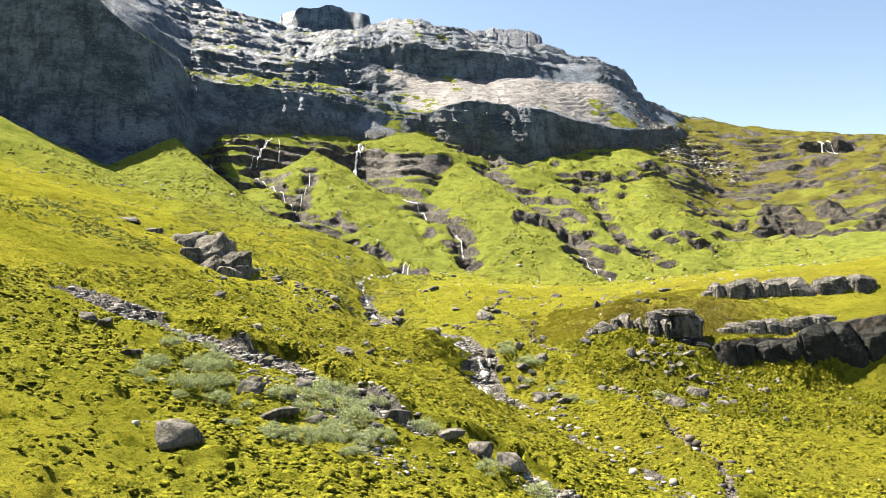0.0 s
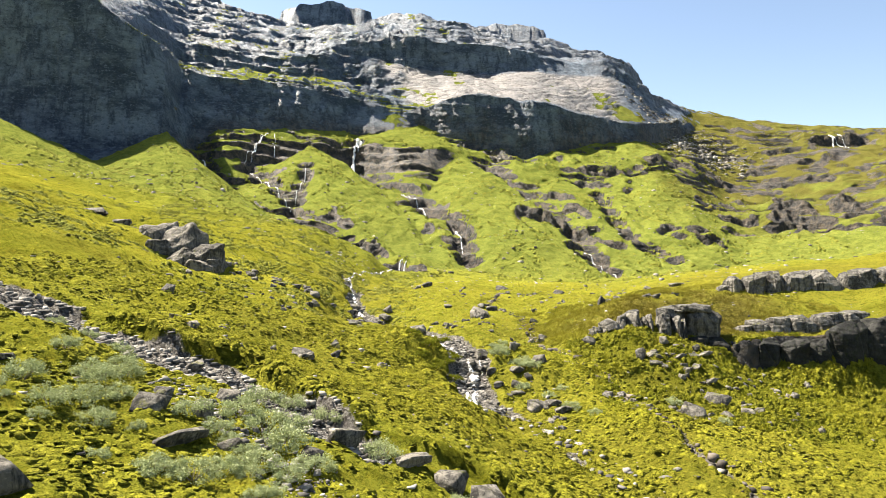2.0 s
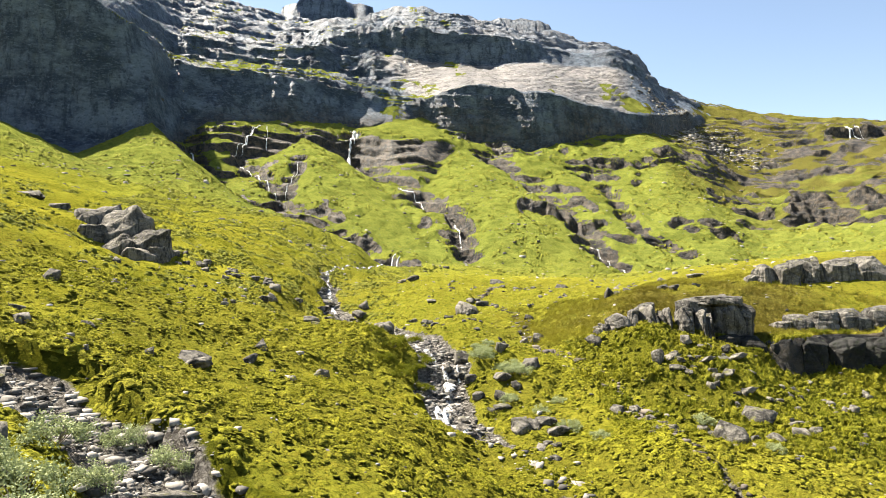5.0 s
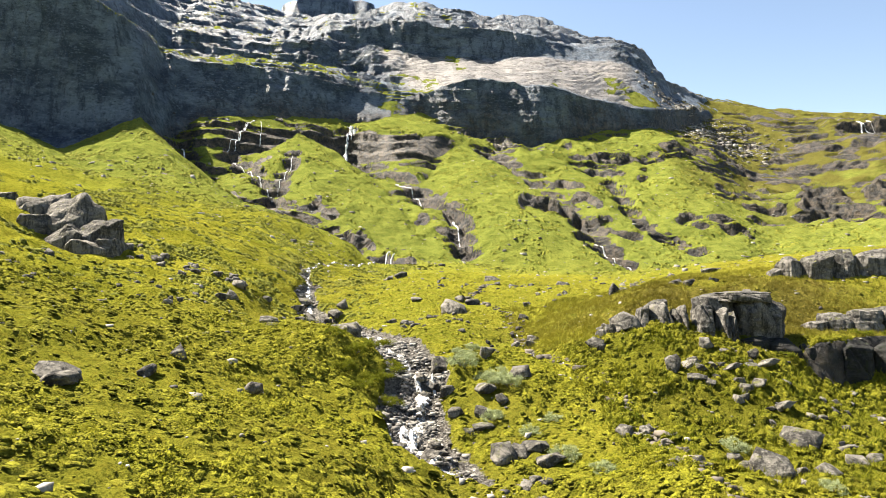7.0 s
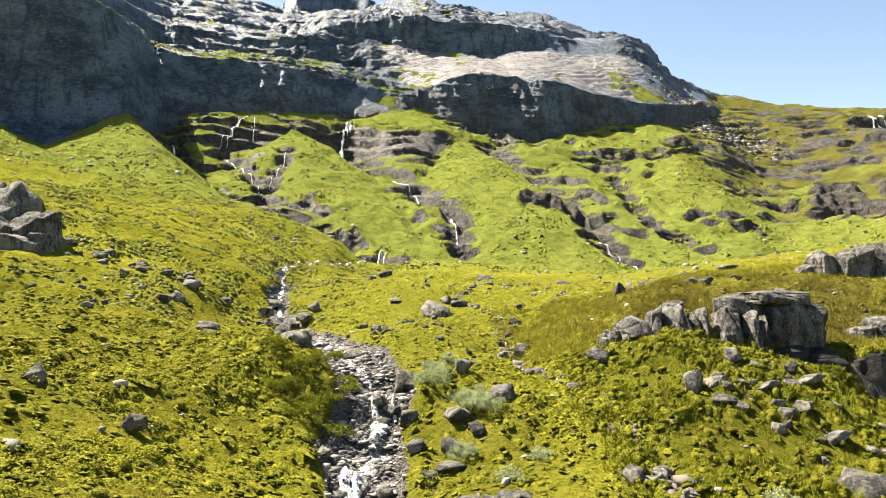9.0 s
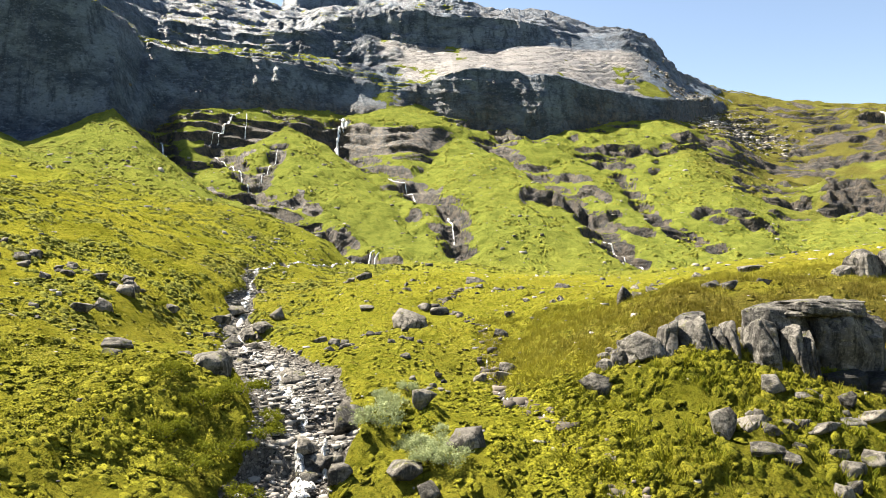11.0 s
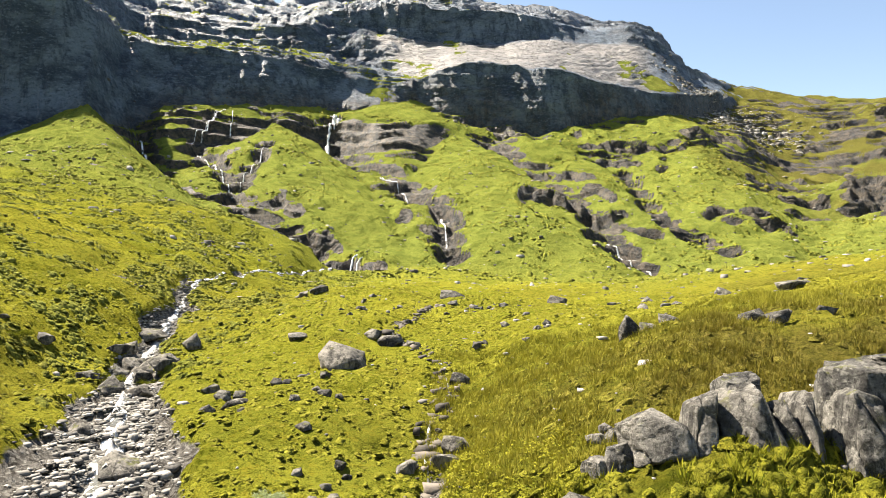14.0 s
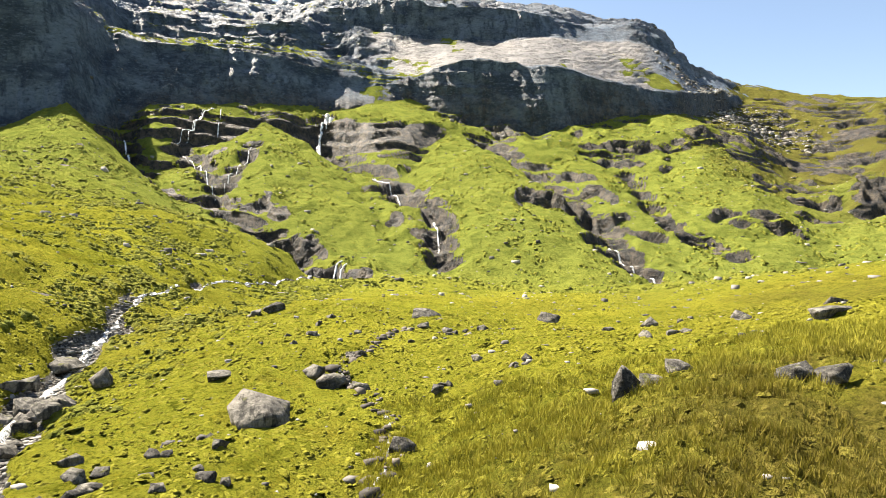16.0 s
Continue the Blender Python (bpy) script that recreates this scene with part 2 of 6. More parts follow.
BROOK_STONE = rubble_material("brown_brook_stone", (0.03, 0.025, 0.02), (0.15, 0.128, 0.104))


# ---- noise on arrays ----
def lattice(ix, iy, seed):
    n = (ix * 374761393 + iy * 668265263 + seed * 974634777) & 0xFFFFFFFF
    n = ((n ^ (n >> 13)) * 1274126177) & 0xFFFFFFFF
    return ((n ^ (n >> 16)) & 0xFFFF) / 32767.5 - 1.0


def bumps(x, y, size, seed):
    """Smooth random values from -1 to 1, with lumps about `size` metres wide."""
    px, py = np.asarray(x) / size, np.asarray(y) / size
    ix, iy = np.floor(px).astype(np.int64), np.floor(py).astype(np.int64)
    fx, fy = px - ix, py - iy
    fx, fy = fx * fx * (3 - 2 * fx), fy * fy * (3 - 2 * fy)
    a, b = lattice(ix, iy, seed), lattice(ix + 1, iy, seed)
    c, d = lattice(ix, iy + 1, seed), lattice(ix + 1, iy + 1, seed)
    return (a + (b - a) * fx) * (1 - fy) + (c + (d - c) * fx) * fy


def rough(x, y, size, octaves, seed, gain=0.5):
    total, amp = 0.0, 1.0
    for k in range(octaves):
        total = total + amp * bumps(x + 17.3 * k, y - 9.1 * k, size, seed + k)
        size, amp = size * 0.5, amp * gain
    return total


def ramp(v, a, b):
    s = np.clip((np.asarray(v, float) - a) / (b - a), 0, 1)
    return s * s * (3 - 2 * s)


def curve_through(at, xs, zs):
    """Cubic curve through a section's heights, without overshoot."""
    xs, zs = np.asarray(xs, float), np.asarray(zs, float)
    h = np.diff(xs)
    d = (np.diff(zs, axis=0).T / h).T
    m = np.zeros_like(zs)
    m[1:-1] = np.where(d[:-1] * d[1:] > 0, 2 * d[:-1] * d[1:] / np.where(abs(d[:-1] + d[1:]) > 1e-9, d[:-1] + d[1:], 1), 0)
    m[0], m[-1] = d[0], d[-1]
    at = np.clip(at, xs[0], xs[-1])
    k = np.clip(np.searchsorted(xs, at) - 1, 0, len(xs) - 2)
    s = (at - xs[k]) / h[k]
    hk = h[k]
    if zs.ndim > 1:
        s, hk = s[:, None], hk[:, None]
    return ((1 + 2 * s) * (1 - s) ** 2 * zs[k] + s * (1 - s) ** 2 * hk * m[k]
            + s * s * (3 - 2 * s) * zs[k + 1] + s * s * (s - 1) * hk * m[k + 1])


# ---- the lie of the land: cross-sections of the valley, from the near end to the plateau ----
NEAR_X = (-140, -64, -45, -33, -26, -20, -13, -6, 0, 6, 12, 20, 30, 42, 60, 110)
FAR_X = (-330, -160, -98, -65, -32, 0, 35, 60, 85, 130, 165, 250, 360)
SECTIONS = []


def section(y, xs, *heights):
    """One cross-section of the ground, from the west end to the east."""
    SECTIONS.append((y, xs, heights))


section(-120, NEAR_X, 56, 33, 26, 21, 18, 15.5, 13.0, 11.5, 9.8, 8.6, 8.2, 7.8, 7, 7, 7.5, 10)
section(-10, NEAR_X, 54, 30, 24, 19.0, 17.0, 15.2, 13.2, 11.6, 9.8, 8.6, 8.0, 7.4, 6.8, 6.6, 7, 10)
section(6, NEAR_X, 54, 29, 23.5, 19.0, 17.0, 15.2, 13.3, 11.4, 9.4, 8.4, 8.0, 7.2, 6.8, 6.6, 7, 10)
section(24, NEAR_X, 54, 28.5, 23, 18.8, 17.2, 15.4, 13.6, 11.6, 8.4, 8.0, 8.8, 8.0, 6.8, 6.8, 7, 10)
section(36, NEAR_X, 54, 28, 22.5, 18.9, 17.2, 15.0, 12.4, 9.6, 8.3, 8.6, 9.2, 8.4, 7.4, 7, 8, 12)
section(48, NEAR_X, 54, 28, 22, 18.2, 16.6, 14.6, 12.6, 10.6, 10.6, 10.8, 11.4, 11.4, 8.6, 7.6, 8, 16)
section(57, NEAR_X, 51, 28, 22, 17.6, 16.0, 13.8, 12.2, 11.8, 11.6, 11.4, 12.6, 14.6, 12.5, 14.6, 15.4, 22)
section(68, NEAR_X, 50, 28.2, 22.5, 17.6, 15.4, 12.4, 11.6, 11.8, 12.2, 12.0, 13.6, 16.2, 17.3, 17.4, 18, 25)
section(80, NEAR_X, 50, 28.4, 23.2, 18.6, 15.8, 11.6, 11.6, 12.8, 13.2, 13.0, 13.8, 15.2, 17.0, 18.4, 20, 27)
section(105, NEAR_X, 50, 29.5, 24.0, 20.0, 17.2, 14.6, 14.6, 15.4, 15.4, 15.2, 15.0, 15.0, 15.6, 16.4, 19, 26)
section(140, NEAR_X, 49, 29.5, 25.5, 21.5, 19.0, 16.8, 15.4, 15.0, 14.8, 14.8, 14.4, 14.3, 14.2, 14.6, 17, 24)
section(180, NEAR_X, 50, 34, 29.5, 25, 21.5, 17.0, 16.0, 16.2, 16.4, 16.2, 15.4, 14.9, 14.6, 14.6, 16, 21)
section(205, FAR_X, 140, 56, 42, 33.5, 20, 19, 16.5, 15.2, 15.2, 18, 26, 44, 66)
section(258, FAR_X, 180, 83, 54, 47, 38, 31.5, 38, 31, 29, 31, 36, 56, 78)
section(303, FAR_X, 214, 104, 74, 65, 53, 57, 52, 47, 46, 45, 45, 65, 88)
section(330, FAR_X, 236, 119, 84, 78, 79, 70, 65, 64, 60, 53, 53, 72, 94)
section(362, FAR_X, 256, 127, 116, 104, 92, 86, 87, 82, 82, 76, 66, 80, 99)
section(398, FAR_X, 280, 142, 129, 118, 112, 122, 121, 118, 112, 97, 80, 90, 104)
section(430, FAR_X, 290, 156, 142, 132, 130, 134, 133, 131, 128, 122, 98, 99, 109)
section(468, FAR_X, 290, 172, 164, 158, 152, 148, 149, 148, 146, 145, 120, 111, 115)
section(500, FAR_X, 284, 186, 178, 174, 182, 172, 172, 166, 163, 162, 140, 124, 121)
section(566, FAR_X, 288, 214, 206, 208, 216, 218, 212, 206, 200, 190, 172, 137, 129)
section(620, FAR_X, 292, 248, 238, 230, 228, 233, 231, 230, 230, 196, 168, 133, 127)
section(760, FAR_X, 300, 252, 236, 220, 210, 205, 200, 195, 185, 160, 145, 122, 120)
section(1100, FAR_X, 220, 180, 170, 165, 160, 155, 150, 150, 145, 130, 125, 115, 110)
CELL, X0, X1, Y0, Y1 = 2.0, -330.0, 360.0, -120.0, 1100.0
plan_x = np.arange(X0, X1 + CELL, CELL)
plan_y = np.arange(Y0, Y1 + CELL, CELL)
sheet = np.array([curve_through(plan_x, xs, zs) for _, xs, zs in SECTIONS])
sheet = curve_through(plan_y, [s[0] for s in SECTIONS], sheet)


def lie(x, y):
    """Height of the smooth land at arrays x, y."""
    u = np.clip((np.asarray(x, float) - X0) / CELL, 0, len(plan_x) - 1.001)
    v = np.clip((np.asarray(y, float) - Y0) / CELL, 0, len(plan_y) - 1.001)
    i, j = u.astype(int), v.astype(int)
    fu, fv = u - i, v - j
    return ((sheet[j, i] * (1 - fu) + sheet[j, i + 1] * fu) * (1 - fv)
            + (sheet[j + 1, i] * (1 - fu) + sheet[j + 1, i + 1] * fu) * fv)


def along(x, y, line):
    """Distance to a polyline of (x, y, ...) and the share of the way along it."""
    best = np.full(np.shape(x), 1e9)
    share = np.zeros(np.shape(x))
    n = len(line) - 1
    for k in range(n):
        ax, ay, bx, by = *line[k][:2], *line[k + 1][:2]
        s = np.clip(((x - ax) * (bx - ax) + (y - ay) * (by - ay)) / ((bx - ax) ** 2 + (by - ay) ** 2), 0, 1)
        d = np.hypot(x - ax - s * (bx - ax), y - ay - s * (by - ay))
        near = d < best
        best = np.where(near, d, best)
        share = np.where(near, (k + s) / n, share)
    return best, share


# lines of the far slopes and the mountain, from west to east: places where the slope breaks
MEADOW_EDGE = ((-109, 190, 18), (-67, 190, 18), (-45, 195, 15), (-27, 196, 15), (-20, 203, 16), (-9, 212, 17), (4, 228, 21), (21, 222, 17), (36, 214, 15), (51, 208, 14), (65, 214, 15), (83, 220, 16), (100, 225, 15), (116, 225, 13))
FAN_MIDDLE = ((-139, 232, 41), (-108, 240, 43), (-94, 256, 45), (-67, 250, 39), (-55, 258, 43), (-41, 262, 45), (-25, 262, 44), (-11, 270, 43), (-1, 268, 41), (17, 275, 44), (35, 272, 42), (50, 272, 40), (68, 272, 39), (89, 275, 40), (112, 280, 40), (139, 285, 44))
LEDGE_FOOT = ((-161, 262, 59), (-123, 268, 64), (-110, 283, 60), (-103, 290, 66), (-88, 297, 64), (-74, 303, 64), (-63, 312, 66), (-52, 315, 67), (-43, 316, 63), (-23, 306, 61), (-9, 306, 61), (5, 320, 65), (19, 322, 65), (37, 308, 57), (52, 305, 54), (67, 312, 58), (86, 316, 60), (109, 322, 64), (138, 330, 63))
LEDGE_TOP = ((-166, 268, 64), (-126, 272, 68), (-116, 292, 69), (-108, 302, 77), (-87, 308, 77), (-73, 314, 77), (-53, 323, 78), (-39, 326, 79), (-19, 318, 75), (-5, 322, 74), (9, 338, 76), (25, 342, 77), (44, 330, 70), (60, 325, 67), (72, 326, 68), (89, 328, 67), (114, 336, 72), (145, 344, 70))
CLIFF_FOOT = ((-240, 215, 92), (-179, 240, 74), (-169, 246, 73), (-160, 254, 70), (-125, 270, 72), (-122, 285, 68), (-121, 300, 70), (-113, 308, 80), (-91, 318, 84), (-73, 325, 84), (-56, 334, 84), (-39, 340, 85), (-25, 352, 91), (-15, 360, 94), (4, 354, 85), (18, 354, 82), (46, 348, 74), (57, 350, 76), (85, 362, 85), (111, 376, 89), (126, 392, 92), (155, 425, 100), (222, 520, 128), (330, 556, 128))
CLIFF_TOP = ((-224, 285, 196), (-190, 280, 166), (-166, 279, 141), (-154, 281, 130), (-143, 285, 122), (-134, 297, 116), (-134, 318, 109), (-116, 325, 109), (-97, 331, 110), (-71, 340, 108), (-54, 347, 103), (-32, 358, 100), (-16, 364, 103), (3, 361, 109), (19, 361, 112), (36, 359, 108), (52, 357, 105), (68, 359, 104), (87, 368, 102), (102, 376, 100), (119, 386, 101), (135, 404, 105), (157, 428, 111), (239, 556, 135))
BENCH_BACK = ((-314, 420, 286), (-264, 410, 228), (-228, 402, 200), (-188, 392, 169), (-153, 372, 132), (-131, 376, 132), (-109, 382, 133), (-79, 386, 132), (-71, 400, 136), (-55, 420, 144), (-37, 430, 149), (-18, 428, 142), (5, 428, 141), (32, 428, 140), (51, 430, 144), (67, 432, 144), (82, 434, 144), (107, 438, 146), (123, 440, 140), (135, 440, 129), (150, 450, 121), (174, 470, 123), (240, 558, 136))
CREST = ((-328, 440, 317), (-276, 430, 256), (-237, 420, 216), (-196, 412, 183), (-162, 398, 150), (-139, 404, 150), (-115, 406, 146), (-84, 412, 148), (-73, 416, 156), (-56, 427, 161), (-38, 436, 164), (-18, 433, 162), (5, 433, 162), (32, 433, 161), (52, 436, 158), (68, 442, 155), (85, 446, 154), (109, 446, 157), (125, 447, 151), (137, 447, 136), (153, 460, 127), (177, 480, 127), (241, 560, 137))
SUMMIT = ((-409, 560, 425), (-351, 560, 330), (-312, 570, 267), (-271, 590, 259), (-238, 610, 260), (-204, 620, 255), (-167, 620, 243), (-151, 620, 238), (-115, 600, 227), (-74, 600, 233), (-49, 610, 236), (-20, 620, 243), (9, 600, 231), (36, 600, 225), (61, 590, 213), (83, 580, 208), (92, 575, 209), (107, 560, 202), (127, 540, 189), (140, 520, 178), (147, 510, 169), (155, 505, 157), (161, 500, 145), (192, 520, 140), (242, 562, 137))
BREAKS = (MEADOW_EDGE, FAN_MIDDLE, LEDGE_FOOT, LEDGE_TOP, CLIFF_FOOT, CLIFF_TOP, BENCH_BACK, CREST, SUMMIT)
WANDER = (0.0, 1.0, 2.0, 2.0, 1.2, 1.2, 3.0, 3.0, 8.0)      # how far each line strays
BREAK_AT = [np.array([p[0] / (p[1] + 100) for p in line]) for line in BREAKS]
BREAK_Y = [np.array([p[1] for p in line], float) for line in BREAKS]
BREAK_Z = [np.array([p[2] for p in line], float) for line in BREAKS]
# grass fans below the gullies: apex x, y, z, fall, easing of the fall with distance, way of the axis, steepening west and east of the axis
FANS_AT = (
    (-122, 267, 71.5, 0.46, 0.00085, 28, 0.03, 0.24), (-196, 232, 84.0, 0.47, 0.00085, 25, 0.02, 0.03), (-69, 314, 74.0, 0.49, 0.0004, 14, 0.04, 0.02), (3, 342, 76.5, 0.41, 0.0, 17, 0.05, 0.06),
    (50, 330, 68.0, 0.47, 0.0003, 25, 0.03, 0.03), (77, 318, 60.5, 0.44, 0.0003, 8, 0.02, 0.02), (98, 326, 65.0, 0.46, 0.0003, -5, 0.02, 0.02), (-27, 232, 30.0, 0.50, 0.0, 25, 0.04, 0.04))


def cliff_foot(x, y):
    """How far north the bare rock begins, on the line of sight up the valley."""
    u = np.asarray(x, float) / (np.maximum(y, 0) + 100.0)
    return np.interp(u, BREAK_AT[4], BREAK_Y[4]) + 2.2 * rough(450 * u, 0 * u, 26, 3, 301) * (0.15 + 0.85 * ramp(u, -0.36, -0.26))


def breaks(x, y):
    """Height of the far land lofted over its break lines, and the strip it lies in, counted from the meadow."""
    u = x / (y + 100.0)
    sway = rough(450 * u, 0 * u, 26, 3, 301) * (0.15 + 0.85 * ramp(u, -0.36, -0.26))
    low_y = np.full(np.shape(x), 60.0)
    low_z = np.interp(u, BREAK_AT[0], BREAK_Z[0]) - 1.5
    z, strip = low_z.copy(), np.full(np.shape(x), -1.0)
    for k in range(len(BREAKS)):
        here_y = np.interp(u, BREAK_AT[k], BREAK_Y[k]) + WANDER[k] * (sway + 0.22 * rough(450 * u, 0 * u, 15, 2, 310 + k))
        here_y = np.maximum(here_y, low_y + 1.0)
        here_z = np.interp(u, BREAK_AT[k], BREAK_Z[k])
        share = np.clip((y - low_y) / (here_y - low_y), 0, 1)
        inside = y >= low_y
        z = np.where(inside, low_z + (here_z - low_z) * share, z)
        strip = np.where(inside, k - 1 + share, strip)
        low_y, low_z = here_y, here_z
    past = np.maximum(y - low_y, 0)
    z = z - 0.22 * past * (past < 1e6) * np.exp(-past / 500)
    return z, np.where(past > 0, 8.01, strip)


def fans(x, y):
    """Height of the grass fans, the highest of the cones at each place."""
    top = np.full(np.shape(x), -50.0)
    for ax, ay, az, fall, ease, way, west, off in FANS_AT:
        dx, dy = x - ax, ay - y
        r = np.hypot(dx, dy)
        dx = dx + 5 * bumps(x, y, 30, 321) * ramp(r, 10, 60)
        turn = np.degrees(np.arctan2(dx, dy)) - way
        turn = (turn + 180) % 360 - 180
        off = np.where(turn < 0, west, off)
        drop = (fall + off * ramp(np.abs(turn), 4, 42) + 1.5 * off * ramp(np.abs(turn), 35, 80)) * r - ease * np.minimum(r, 230) ** 2
        top = np.maximum(top, az - drop)
    return top


# water courses, from their top down
STREAM = ((-18.5, 190), (-20, 165), (-24, 140), (-25, 115), (-21.5, 98), (-18.8, 87), (-15.2, 77), (-11.2, 68), (-7.0, 58),
          (-4.4, 52.5), (-3.2, 47), (-3.0, 41), (-3.4, 36), (0, 31), (3, 24), (5, 14), (8, 4), (10, -12), (12, -60))
BROOK = ((12, 118), (6, 100), (2, 86), (5.3, 79.6), (6.6, 76), (7, 70), (6.1, 65), (6.1, 60.5), (6.6, 56), (7.4, 51.6), (9, 48), (10.2, 44.8), (10.8, 40.8), (11.7, 36.8), (11.9, 32.8), (11.2, 27), (12.6, 20), (13, 13.6), (12, 9.6), (9, 2))
SCREE = ((-38, 18), (-30, 15.2), (-25, 13.6), (-20, 13.2), (-15, 9.6), (-10.5, 6.4), (-6.4, 4.5), (-1.4, 1), (4.6, -7))
GULLIES = (
    (((-116, 294), (-112, 286), (-106, 278), (-93, 258), (-78, 244), (-63, 238), (-48, 224), (-38, 214), (-28, 199), (-20, 189), (-18.5, 184)), 2.6, 4.5),
    (((-92, 305), (-92, 290), (-82, 280), (-72, 260), (-63, 243)), 1.6, 3.5),
    (((-66, 290), (-64, 274), (-65, 263), (-63, 246)), 1.6, 3.5),
    (((-47, 328), (-47.5, 316), (-42, 310), (-28, 294), (-18, 282), (-11, 270), (-2, 251), (3, 238), (4, 222), (5, 212)), 3.0, 4.6),
    (((19, 328), (37, 296), (45, 276), (48, 246), (51, 228), (54, 214), (56, 204)), 3.2, 6.0),
    (((72, 304), (73, 288), (73, 262), (75, 240), (82, 222)), 1.6, 3.5),
)

# swells of the near ground: x, y, half-widths, height
MOUNDS = ((45, 48.5, 6.5, 4, -1.6), (27.6, 51, 2.4, 1.6, 0.7), (39, 50.6, 4, 2, 0.8), (38, 55.2, 5, 2.2, -0.9), (15.4, 52.0, 4.5, 2.8, 1.3), (25.5, 50.4, 4.0, 2.8, 0.9), (-10, 49.5, 4.6, 5.5, 2.6), (-1, 63, 6, 9, 0.8), (1.5, 50.5, 3.0, 2.2, 0.9), (20, 46, 4.5, 3.0, 1.0), (46, 68, 9, 5, -1.2), (-14, 60, 6, 5, 0.8),
          (-30, 52, 7, 8, -1.0), (-45, 73, 7, 5, -2.2), (10, 27, 4, 4, 1.2), (4.5, 45.0, 2.2, 2.2, 0.6), (20, 120, 8, 9, -0.9), (2.5, 84, 3, 3, -0.6))


LEVELS = np.array((-50, 40, 58, 78, 113, 147, 172, 192, 210, 232, 262, 300, 360, 600), float)     # levels of the mountain's beds


# rock ledges in the grass: two ends on the plan, height
LEDGES = (
    (-12, 244, 8, 240, 6), (-10, 236, 9, 231, 5), (-42, 211, -22, 207, 4.5), (-24, 194, -9, 191, 4.5), (-52, 233, -37, 229, 3), (20, 348, 62, 343, 7),
    (24, 337, 55, 335, 5), (27, 259, 48, 256, 6), (58, 326, 102, 324, 6), (64, 318, 88, 314, 5), (84, 254, 104, 250, 4), (90, 244, 112, 239, 4.5),
    (124, 285, 143, 282, 6), (140, 284, 196, 257, 9.5), (192, 261, 222, 254, 9), (156, 296, 198, 276, 9.5), (180, 291, 202, 290, 4))
LEDGES += (
    (118, 322, 150, 318, 4), (105, 340, 140, 336, 4), (135, 350, 160, 347, 3), (175, 346, 215, 344, 3.5), (120, 305, 140, 303, 3.5), (170, 372, 195, 374, 3.5),
    (205, 378, 240, 380, 4), (200, 408, 240, 410, 4), (-92, 288, -72, 284, 4), (44, 292, 58, 289, 4), (50, 274, 62, 270, 4), (46, 256, 62, 250, 4),
    (48, 244, 68, 238, 3.5), (8, 352, 30, 352, 5), (66, 300, 78, 296, 3.5), (248, 437, 290, 437, 13), (150, 262, 190, 256, 3), (118, 268, 132, 264, 3))


